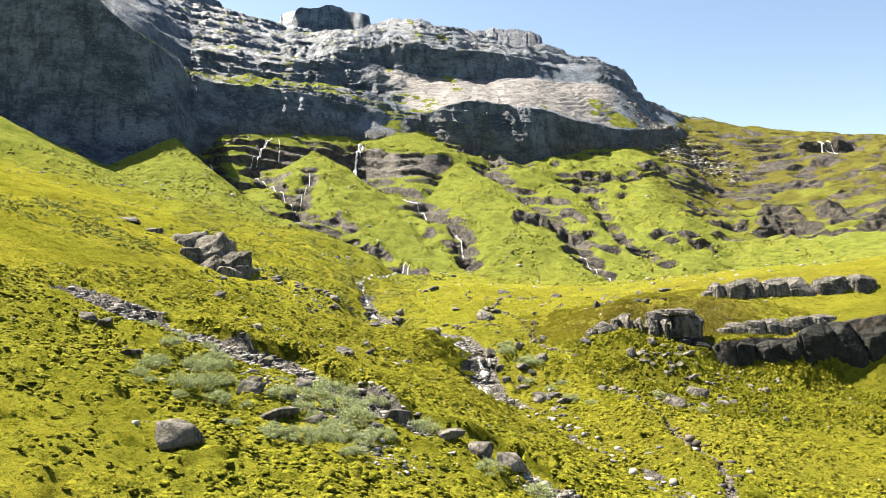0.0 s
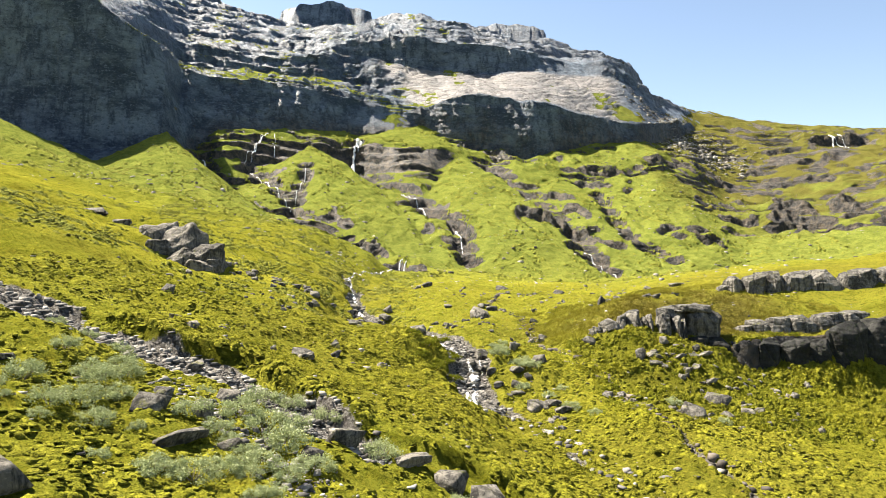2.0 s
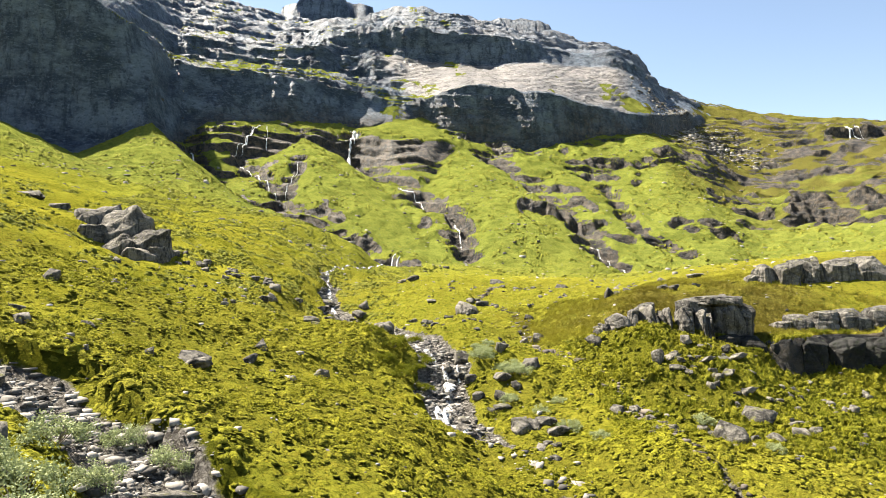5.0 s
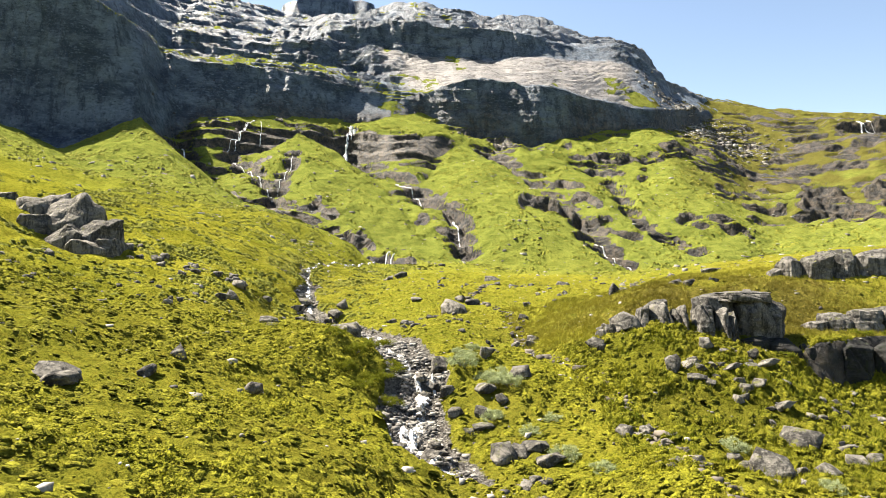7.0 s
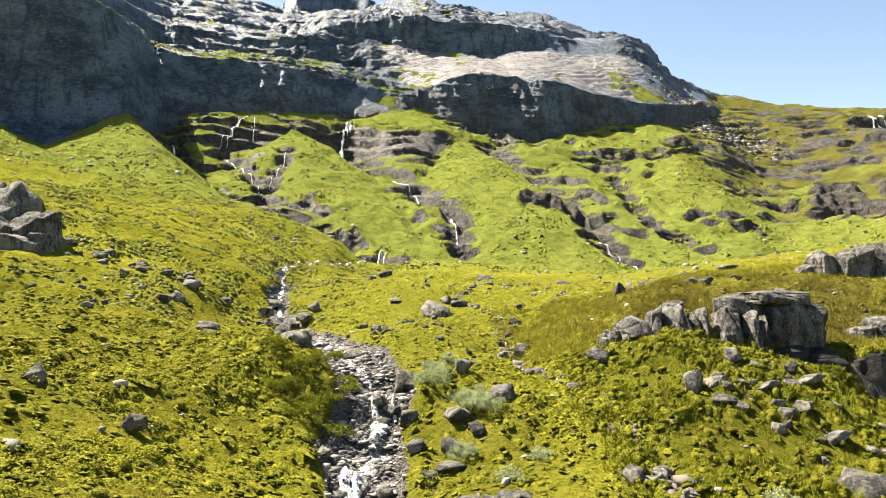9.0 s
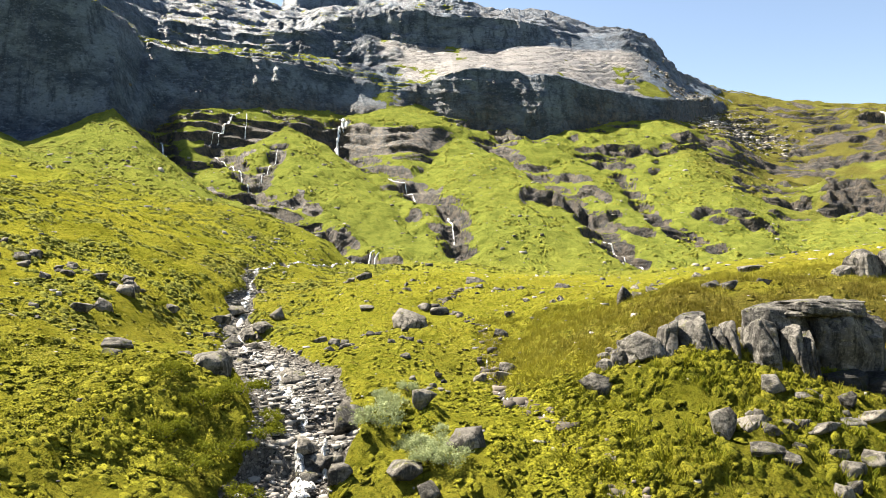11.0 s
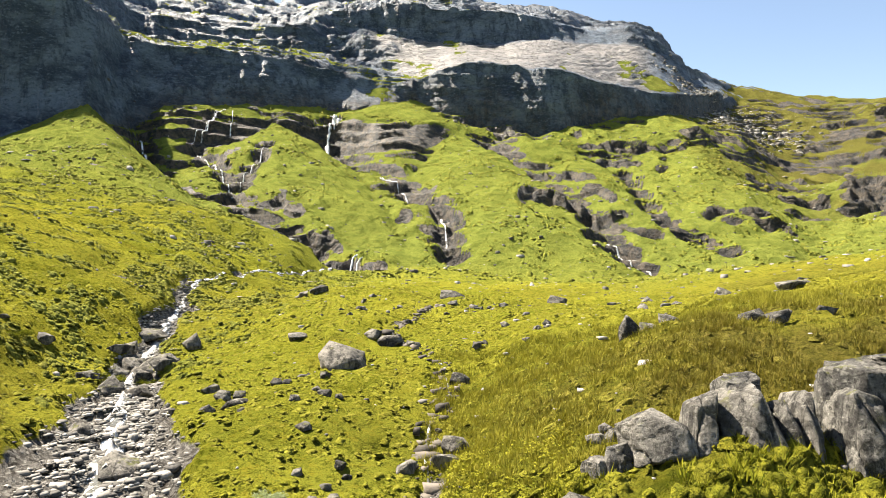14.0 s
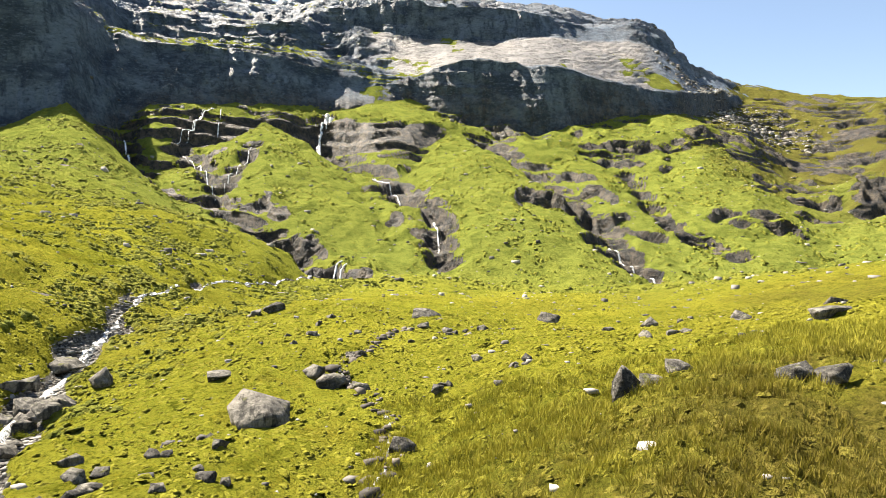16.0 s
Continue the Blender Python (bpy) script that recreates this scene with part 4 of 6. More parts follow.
def jointed(seed):
    """A squarish bedrock block with rounded top edges, upright cracks and a weathered skin, about 1 across."""
    rnd = random.Random(seed)
    bm = bmesh.new()
    bmesh.ops.create_cube(bm, size=1.0)
    bmesh.ops.subdivide_edges(bm, edges=bm.edges[:], cuts=23, use_grid_fill=True)
    off = Vector((rnd.uniform(-50, 50), rnd.uniform(-50, 50), rnd.uniform(-50, 50)))
    tips = [(Vector((rnd.gauss(0, 0.5), rnd.gauss(-0.3, 0.5), 1)).normalized(), rnd.uniform(0.40, 0.52)) for _ in range(3)]
    tips += [(Vector((rnd.gauss(0, 1), rnd.gauss(-0.6, 0.5), rnd.gauss(0.2, 0.3))).normalized(), rnd.uniform(0.42, 0.54)) for _ in range(7)]
    for v in bm.verts:
        p = v.co * 2
        p = p / (abs(p.x) ** 12 + abs(p.y) ** 12 + abs(p.z) ** 12) ** (1 / 12) * 0.5
        for way, far_out in tips:
            over = p.dot(way) - far_out
            if over > 0:
                p -= way * over * 0.98
        q = p + off
        swell = noise.fractal(Vector((q.x * 2, q.y * 2, q.z * 1.1)), 0.8, 2.1, 5)
        near, _ = noise.voronoi(Vector((q.x * 1.5 + 0.2 * q.z, q.y * 1.5, q.z * 0.7)))
        split = math.exp(-(near[1] - near[0]) / 0.03)
        bed = abs(noise.noise(Vector((q.x * 0.6, q.y * 0.6, q.z * 3.5))))
        bed = math.exp(-bed / 0.035)
        v.co = p * (1 + 0.035 * swell - 0.13 * split - 0.05 * bed)
    co = np.array([v.co for v in bm.verts])
    faces = np.array([[v.index for v in f.verts] for f in bm.faces])
    bm.free()
    return co, faces


LUMPS = [mesh_of("boulder", *lump(100 + k, 3, 9 + k % 4, (0.35, 0.8, 0.6, 0.95)[k % 4], 0.03)) for k in range(14)]
for me in LUMPS:
    me.materials.append(BOULDER)


def boulder(x, y, wide, high, label, turn=0.0, deep=None, kind=0, name="boulder", group="", sink=0.36, z=None, tilt=0.0):
    ob = new(name, LUMPS[kind % len(LUMPS)])
    z = float(ground_z([x], [y])[0]) if z is None else z
    tilt = tilt or 26 * math.sin(7.3 * x + 3.1 * y)
    ob.matrix_world = (Matrix.Translation((x, y, z + high * (0.5 - sink))) @ Euler((radians(tilt), radians(tilt * 0.6), radians(turn))).to_matrix().to_4x4()
                       @ Matrix.Diagonal((wide, deep or wide * 0.8, high * 1.05, 1)))
    return tagged(ob, label, "boulder", group)


# ---- single boulders on the meadow and the hillsides: x, y, width, height, shape, turn ----
GREY = "grey angular boulder lying on green alpine grass"
HILLSIDE_STONES = (
    (-18.7, 0.8, 2.3, 0.8, 5, 30), (-20.7, 2.8, 1.6, 0.7, 1, 10), (-18.8, 4.2, 1.3, 1.1, 6, 50), (-18.2, 7.1, 1.5, 1.0, 2, 0), (-22.5, 13.9, 1.7, 0.9, 4, 20), (-11.8, 5.2, 1.9, 1.4, 0, 25),
    (-13.1, 2.5, 1.1, 0.8, 3, 0), (-8.4, 4.9, 1.8, 0.8, 5, 15), (-16.5, 1.6, 1.2, 0.6, 7, 0), (-33.8, 9.3, 1.3, 0.7, 2, 30), (-32.6, 9.1, 1.5, 0.7, 4, 0), (-28.6, 3.9, 1.3, 0.5, 5, 10),
    (-21.3, -8.3, 2.4, 1.6, 2, 55), (-21.2, 5.5, 1.0, 0.5, 1, 5), (-4.6, 3.4, 2.2, 1.4, 2, 15), (-6.5, 4.2, 1.8, 1.1, 7, 65))
LOWER_STONES = (
    (4.4, 45.4, 1.6, 1.2, 4, 15), (-17.2, 23.5, 1.6, 0.7, 1, 20), (-32.8, 36.9, 1.5, 1.2, 4, 0), (-27.3, 23.4, 0.9, 0.8, 0, 0), (-17.6, 24.0, 1.8, 0.8, 5, 10), (-16.5, 34.4, 1.0, 0.9, 6, 0),
    (-15.5, 28.0, 1.0, 0.6, 7, 45), (-12.1, 33.9, 1.1, 0.8, 3, 0), (16.1, 31.2, 2.6, 1.3, 3, 15), (19.3, 31.6, 1.7, 0.8, 5, 40), (22.6, 34.4, 1.9, 0.9, 2, 0), (20.6, 36.8, 2.6, 1.2, 1, 340),
    (23.6, 37.2, 1.3, 0.7, 5, 0), (11.4, 38.0, 1.2, 0.8, 2, 50), (10.0, 37.6, 1.3, 0.9, 6, 0))
BANK_STONES = (
    (-8.9, 51.2, 2.1, 1.5, 1, 10), (-1.4, 50.2, 2.5, 1.3, 5, 40), (-17.3, 57.9, 1.7, 0.8, 5, 15), (2.2, 50.2, 1.7, 1.3, 0, 75), (-16.3, 55.3, 1.2, 0.8, 1, 30), (11.3, 51.0, 1.9, 1.1, 4, 20),
    (6.9, 59.9, 1.2, 0.8, 0, 0), (7.4, 61.6, 1.3, 0.8, 3, 30), (22.0, 57.8, 2.0, 0.7, 5, 20), (24.4, 61.0, 1.6, 0.6, 1, 0), (-13.0, 58.0, 1.1, 0.6, 2, 0))
MEADOW_STONES = (
    (-0.1, 75.4, 3.1, 1.75, 3, 20), (-25.3, 76.0, 1.8, 1.2, 2, 0), (-24.5, 66.9, 1.7, 1.0, 0, 30), (-24.4, 70.2, 1.5, 1.0, 3, 60), (-16.3, 76.7, 2.3, 1.7, 6, 25), (7.6, 71.8, 1.2, 0.7, 5, 0),
    (17.1, 69.5, 1.3, 1.5, 3, 75), (18.6, 70.4, 1.6, 0.6, 5, 0), (20.3, 72.5, 1.6, 0.9, 2, 20), (22.9, 66.9, 1.5, 0.8, 4, 0), (24.0, 66.3, 1.4, 0.6, 7, 40), (27.1, 67.5, 1.2, 0.8, 0, 0),
    (-5.4, 68.0, 1.1, 0.8, 6, 30), (-4.2, 66.0, 1.0, 0.6, 1, 0))
UPPER_STONES = (
    (-21.0, 89.6, 1.7, 1.1, 4, 0), (-19.2, 86.5, 2.6, 1.2, 5, 70), (2.3, 82.8, 2.0, 1.1, 7, 15), (0.9, 84.6, 1.5, 1.0, 1, 60), (4.1, 82.0, 1.1, 0.9, 0, 0), (-8.4, 108.7, 2.2, 1.2, 2, 20),
    (-10.2, 108.5, 1.6, 0.9, 4, 0), (6.7, 108.7, 3.0, 1.6, 5, 5), (27.3, 103.7, 1.6, 1.2, 6, 0), (20.2, 119.0, 2.6, 1.3, 1, 0), (31.0, 92.0, 1.6, 1.0, 3, 0), (40.0, 96.0, 1.7, 1.1, 0, 0))
for x, y, w, h, k, turn in HILLSIDE_STONES + LOWER_STONES + BANK_STONES + MEADOW_STONES + UPPER_STONES:
    boulder(x, y, w, h, GREY, turn, kind=k, group="boulders on the grass")
for x, y, w, h, k, turn in ((19.5, 49.4, 1.3, 1.0, 1, 20), (20.9, 49.1, 1.1, 0.5, 5, 0), (23.9, 48.8, 1.9, 0.6, 3, 10), (15.7, 45.8, 1.2, 1.4, 7, 5), (17.1, 46.2, 1.4, 0.7, 3, 30), (16.9, 44.3, 1.5, 0.6, 5, 350),
                            (19.9, 46.0, 1.7, 0.5, 3, 15), (21.4, 44.4, 1.3, 0.6, 1, 50), (23.4, 49.8, 0.9, 0.8, 7, 0), (22.2, 42.4, 1.4, 0.6, 11, 20)):
    boulder(x, y, w, h, "pale sunlit rock slab among ferns below the outcrop", turn, kind=k, group="slabs among the ferns")
for x, y, w, h, k, turn in ((-6.3, 58.2, 1.8, 0.7, 3, 10), (-14.9, 87.8, 1.7, 1.6, 6, 0), (-21.6, 94.4, 3.4, 1.0, 7, 5), (-21.1, 87.8, 2.1, 1.0, 5, 20), (-16.8, 84.2, 2.0, 1.1, 0, 40),
                            (-11.5, 64.6, 1.1, 0.6, 3, 15), (-6.9, 70.6, 1.1, 0.6, 2, 0), (-4.7, 83.0, 1.9, 0.6, 5, 30)):
    boulder(x, y, w, h, "dark flat boulder lying in the stony stream bed", turn, kind=k, group="boulders in the stream")
boulder(33.2, 83.8, 3.0, 0.9, "large pale flat boulder on the meadow rise", 5, 1.8, 5)
# piles of fallen blocks
rnd = random.Random(5)
PILES = (
    (-31, 78, 5.5, 18, 1.15), (-25.5, 80, 2.5, 5, 1.2), (-16.6, 81.5, 2.6, 13, 2.0), (-15.5, 77, 2.2, 6, 1.5), (-19.5, 87, 1.6, 5, 1.6), (-38, 77, 4, 9, 1.3),
    (-1, 66, 6, 12, 0.9), (3, 57, 4, 8, 0.8), (-4, 73, 4, 6, 0.8), (12, 82, 6, 9, 0.9), (2, 98, 9, 10, 1.0), (26, 96, 8, 8, 1.0),
    (-36, 55, 9, 9, 1.0), (-24, 18, 6, 7, 0.9), (19.2, 43.0, 1.6, 4, 1.3), (21.5, 49.2, 1.6, 6, 0.7))
MORE_PILES = (
    (18.5, 45.8, 2.2, 9, 0.9), (24, 42, 4, 8, 0.9), (30, 44, 5, 8, 0.9), (9.6, 99, 3, 10, 1.0), (16.5, 32, 5, 6, 0.9), (12, 34, 1.2, 5, 0.9),
    (-27, 62, 6, 8, 0.9), (25, 34, 5, 7, 0.9), (13.5, 57.5, 1.0, 5, 0.7), (-2.6, 45.6, 1.3, 9, 1.0), (-3.2, 37.4, 1.2, 7, 1.0), (11.4, 37.4, 0.9, 7, 0.9),
    (10.7, 29.0, 1.3, 9, 0.9), (11.1, 42.0, 0.7, 4, 0.8), (22.5, 38.5, 4.0, 9, 0.8), (33, 47, 4, 8, 0.9), (3.4, 29.0, 1.2, 8, 0.8))
for cx, cy, spread, count, size in PILES + MORE_PILES:
    for k in range(count):
        s = size * rnd.uniform(0.5, 1.15)
        boulder(cx + rnd.gauss(0, spread * 0.55), cy + rnd.gauss(0, spread * 0.45), s, s * rnd.uniform(0.5, 0.85), "grey fallen stone block among grass and ferns",
                rnd.uniform(0, 360), kind=rnd.randrange(14), group="fallen blocks", sink=0.44, tilt=rnd.uniform(-20, 20))


# ---- jointed outcrops ----
BLOCKS = []
for k in range(6):
    me = mesh_of("block", *jointed(300 + k), smooth=False)
    me.materials.append(STONE)
    BLOCKS.append(me)
CRAG = [mesh_of("block", *lump(340 + k, 6, 22, 0.5, 0.09)) for k in range(6)]
for me in CRAG:
    me.materials.append(BOULDER)
# the same blocks again, in the stone that carries shade in its colour
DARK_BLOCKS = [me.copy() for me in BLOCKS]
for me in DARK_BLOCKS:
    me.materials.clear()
    me.materials.append(SHADE_ROCK)


def outcrop(label, blocks, meshes=BLOCKS):
    """An outcrop of bedrock split by joints. blocks: middle x, y, foot z, width, depth, height, turn, lean."""
    x, y, z = blocks[0][:3]
    thing = tagged(new("rock_outcrop"), label, "rock outcrop")
    thing.location = (x, y, z)
    for k, (bx, by, bz, w, d, h, turn, *lean) in enumerate(blocks):
        ob = part("block", meshes[(k * 5 + len(blocks)) % 6], None, thing)
        ob.matrix_local = Matrix.Translation((bx - x, by - y, bz - z + h * 0.5)) @ pose(0, 0, 0, 0, 0, turn) @ pose(0, 0, 0, lean[0] if lean else -6) @ Matrix.Diagonal((w * 1.12, d * 1.1, h * 1.04, 1))
    return thing


outcrop("pale grey jointed bedrock outcrop with dark clefts on a knoll", (
    (14.1, 53.9, 13.2, 1.85, 2.4, 2.0, 8, -32), (12.9, 53.6, 13.1, 0.9, 1.4, 1.1, -14, -20), (12.2, 53.4, 12.9, 0.7, 1.0, 0.9, 20, -10), (15.75, 54.2, 13.2, 0.95, 2.4, 2.5, -6, -22),
    (17.2, 54.1, 13.1, 1.6, 2.6, 2.9, 6, -28), (17.4, 55.2, 13.6, 1.5, 2.0, 2.7, -10, -20), (18.6, 54.0, 13.1, 0.5, 1.8, 2.4, 0, -15), (19.2, 54.3, 13.1, 0.6, 2.4, 2.7, 5, -18),
    (21.0, 53.9, 12.7, 1.55, 3.0, 3.3, -8, -24), (22.2, 53.4, 12.5, 0.65, 2.0, 3.1, 12, -20), (23.1, 53.3, 12.3, 0.7, 2.0, 3.0, -6, -16), (22.6, 55.5, 13.0, 3.9, 3.4, 3.9, -4, -14),
    (25.2, 54.6, 12.2, 3.0, 3.4, 4.5, 24, 16), (27.0, 55.4, 11.8, 1.8, 3.0, 4.4, 44, 12), (24.9, 55.0, 16.0, 4.6, 3.2, 1.0, -3, -4)))
outcrop("near-black rock step below the knoll, shade put into its colour", (
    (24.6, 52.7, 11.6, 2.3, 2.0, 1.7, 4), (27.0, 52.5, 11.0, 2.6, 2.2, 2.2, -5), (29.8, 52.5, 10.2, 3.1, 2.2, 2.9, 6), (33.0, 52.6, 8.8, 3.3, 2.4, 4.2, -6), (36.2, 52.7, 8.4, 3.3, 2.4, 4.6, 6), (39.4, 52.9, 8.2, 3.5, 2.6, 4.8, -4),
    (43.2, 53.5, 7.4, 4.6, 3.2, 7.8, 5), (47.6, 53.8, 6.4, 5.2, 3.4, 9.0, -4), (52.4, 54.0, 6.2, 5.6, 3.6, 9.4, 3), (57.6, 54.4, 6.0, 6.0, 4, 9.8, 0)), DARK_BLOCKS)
outcrop("weathered grey rock ledge with grass on top", (
    (32.2, 57.3, 13.2, 1.6, 1.8, 1.0, 14, -8), (34.3, 57.3, 12.9, 2.2, 2.4, 1.9, 22, 4), (36.6, 57.2, 12.9, 2.6, 2.6, 2.5, -10, -18), (39.4, 57.0, 12.9, 3.2, 2.8, 2.7, 6, -10), (43.0, 57.4, 13.2, 4.0, 3, 2.8, -4), (46.8, 57.8, 13.6, 4.4, 3, 2.6, 5)))
outcrop("long grey bedrock outcrop on the upper knoll", (
    (36.4, 73.6, 15.6, 1.8, 1.8, 3.0, 0), (38.2, 73.4, 15.6, 2.4, 2.4, 4.3, 12), (40.8, 73.2, 15.4, 3.2, 3.0, 4.9, -8), (43.8, 73.4, 15.4, 3.4, 3.4, 5.3, 6),
    (47.2, 73.2, 15.2, 4.0, 3.8, 5.6, -5), (51.4, 73.0, 15.2, 5, 4, 5.8, 4), (56.6, 73.0, 15.4, 5.8, 4, 6.0, -3), (62, 73, 15.6, 5.6, 4, 6.0, 4)))
outcrop("rounded grey crag on the green hillside", (
    (-46.8, 78.8, 17.4, 6.4, 5.4, 8.6, 18), (-43.2, 77.4, 17.0, 5.0, 4.6, 6.4, -12), (-50.6, 80.6, 19.0, 5.6, 4.8, 7.4, 8), (-40.8, 76.4, 17.4, 3.4, 3.4, 4.0, 30),
    (-54.2, 82.4, 22.4, 4.6, 3.6, 3.0, -15), (-57.6, 84.6, 24.4, 4.6, 2.4, 1.9, 12), (-46.0, 75.4, 17.8, 4.4, 3.6, 4.8, -6), (-61.4, 87.0, 26.2, 5.4, 2.2, 1.6, -20), (-66, 89, 28.4, 6, 2.0, 1.4, -24),
    (-49.6, 77.0, 18.2, 5.0, 4.2, 6.0, 35), (-42.6, 74.8, 17.4, 3.8, 3.4, 4.0, 15), (-53.0, 79.4, 20.0, 4.2, 3.8, 5.4, 60)), CRAG)
outcrop("low stepped rock ledges in the ferny slope", (
    (17.6, 46.0, 10.2, 1.6, 1.4, 1.5, 10), (19.4, 45.6, 10.0, 1.9, 1.5, 1.6, -12), (21.4, 45.9, 9.9, 1.6, 1.4, 1.2, 5), (15.8, 45.4, 10.0, 1.5, 1.2, 1.0, 0), (21.8, 47.2, 10.4, 2.2, 1.5, 1.6, 15)))
outcrop("wet rock lip behind the white cascade, in shade-dark stone", (
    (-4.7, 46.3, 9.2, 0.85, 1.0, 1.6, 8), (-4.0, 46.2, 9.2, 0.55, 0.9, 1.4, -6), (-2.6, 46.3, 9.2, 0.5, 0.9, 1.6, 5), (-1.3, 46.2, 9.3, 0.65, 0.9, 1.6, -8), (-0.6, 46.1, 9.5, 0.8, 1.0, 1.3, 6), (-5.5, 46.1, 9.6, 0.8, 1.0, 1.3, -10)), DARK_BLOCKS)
for x, y, w, h, k, turn in ((4.0, 35.0, 1.7, 0.7, 3, 5), (3.0, 34.2, 1.5, 0.6, 7, 350), (4.6, 33.0, 1.6, 0.7, 11, 12), (2.2, 33.4, 1.8, 1.2, 1, 30), (1.4, 41.4, 1.3, 0.8, 3, 40), (-0.4, 41.4, 1.1, 0.7, 7, 0), (1.3, 39.4, 1.5, 0.6, 5, 15),
                            (2.8, 42.6, 1.0, 0.6, 11, 60), (1.7, 43.8, 1.5, 0.8, 3, 5), (-1.3, 36.4, 1.0, 0.6, 9, 25), (-1.9, 34.6, 1.5, 0.8, 1, 70), (-5.4, 43.6, 1.2, 0.7, 5, 10), (-1.0, 44.0, 1.1, 0.8, 7, 20), (0.4, 38.0, 0.9, 0.5, 2, 0), (-5.2, 40.0, 1.0, 0.6, 6, 35)):
    boulder(x, y, w, h, "pale flat rock slab beside the stream cascade", turn, kind=k, group="slabs beside the cascade")


# ---- broken stones ----
def chip(seed):
    """A rough broken block: eight uneven corners, twelve triangles."""
    rnd = random.Random(seed)
    co = []
    for sx in (-0.5, 0.5):
        for sy in (-0.5, 0.5):
            for sz in (-0.5, 0.5):
                s = rnd.uniform(0.55, 0.95) if sz > 0 else 1.0
                co.append((sx * s + rnd.uniform(-0.14, 0.14), sy * s + rnd.uniform(-0.14, 0.14), sz * rnd.uniform(0.7, 1.1)))
    quads = ((0, 1, 3, 2), (4, 6, 7, 5), (0, 4, 5, 1), (2, 3, 7, 6), (1, 5, 7, 3), (0, 2, 6, 4))
    tris = [t for a, b, c, d in quads for t in (((a, b, c), (a, c, d)) if rnd.random() < 0.5 else ((a, b, d), (b, c, d)))]
    return np.array(co), np.array(tris)


# ---- loose stones in the stream beds and on the stony strip ----
def spread_stones(name, label, n, seed, place, small, large, tall=1.0, bed=False, material=RUBBLE):
    """Many stones in one mesh."""
    rng = np.random.default_rng(seed)
    px, py = place(rng, n)
    if bed:
        ok = land(px, py)[2] > 0.3
        px, py = px[ok], py[ok]
        n = len(px)
    size = small * (large / small) ** (rng.random(n) ** 3.0)
    kinds = [chip(500 + k) for k in range(7)]
    pz = ground_z(px, py)
    cos, faces, base = [], [], 0
    for k in range(7):
        pick = np.where(np.arange(n) % 7 == k)[0]
        co, fa = kinds[k]
        turn = rng.random(len(pick)) * 6.283
        s = size[pick]
        shape = rng.uniform(0.45, 1.3, (len(pick), 3)) * s[:, None]
        shape[:, 2] *= tall * rng.uniform(0.25, 0.8, len(pick))
        p = co[None] * shape[:, None]
        x = p[..., 0] * np.cos(turn)[:, None] - p[..., 1] * np.sin(turn)[:, None]
        y = p[..., 0] * np.sin(turn)[:, None] + p[..., 1] * np.cos(turn)[:, None]
        cos.append(np.stack([x + px[pick, None], y + py[pick, None], p[..., 2] + (pz[pick] + s * 0.03)[:, None]], -1).reshape(-1, 3))
        faces.append((fa[None] + (np.arange(len(pick)) * len(co))[:, None, None] + base).reshape(-1, 3))
        base += len(pick) * len(co)
    me = mesh_of(name, np.concatenate(cos), np.concatenate(faces))
    me.materials.append(material)
    return tagged(new(name, me), label, "stones", kind="stuff")


def by_line(line, width, y_from=-1e9, y_to=1e9):
    def place(rng, n):
        pts = np.array([p[:2] for p in line], float)
        seg = np.hypot(*np.diff(pts, axis=0).T)
        mids = 0.5 * (pts[1:, 1] + pts[:-1, 1])
        seg = seg * ((mids > y_from) & (mids < y_to))
        k = rng.choice(len(seg), n, p=seg / seg.sum())
        s = rng.random(n)
        p = pts[k] + (pts[k + 1] - pts[k]) * s[:, None]
        return p[:, 0] + rng.normal(0, width, n), p[:, 1] + rng.normal(0, width, n)
    return place


def over_field(x0, x1, y0, y1):
    return lambda rng, n: (rng.uniform(x0, x1, n), rng.uniform(y0, y1, n))


spread_stones("stream_stones", "grey and tan stones filling the stream bed", 36000, 1, by_line(STREAM, 1.4, 31, 108), 0.05, 0.5, 0.6, True)
spread_stones("lower_stream_stones", "pale stones along the lower stream", 260, 2, by_line(STREAM, 0.9, -15, 32), 0.1, 0.9)
spread_stones("brook_stones", "grey stones in a narrow brook channel", 900, 3, by_line(BROOK, 0.38, -5, 100), 0.12, 0.85, 1.0, material=BROOK_STONE)
spread_stones("rubble_strip", "broken grey rubble strip on the hillside", 9500, 4, by_line(SCREE, 1.6), 0.06, 0.6, 0.8, True)
spread_stones("side_rubble", "small grey stones lying loose in the heath", 900, 9, by_line(((-22, 8), (-18.5, 5.5), (-14, 1), (-11, -3)), 0.9), 0.08, 0.5)
spread_stones("meadow_stones", "small grey stones scattered in the grass", 2600, 6, over_field(-45, 50, -8, 160), 0.10, 0.6)
spread_stones("slope_stones", "far stones scattered over the fans", 2600, 7, over_field(-130, 170, 130, 345), 0.3, 1.6)
spread_stones("talus", "grey talus below the cliff shoulder", 2600, 8, lambda rng, n: (rng.normal(158, 15, n), rng.normal(410, 18, n)), 0.6, 2.6)


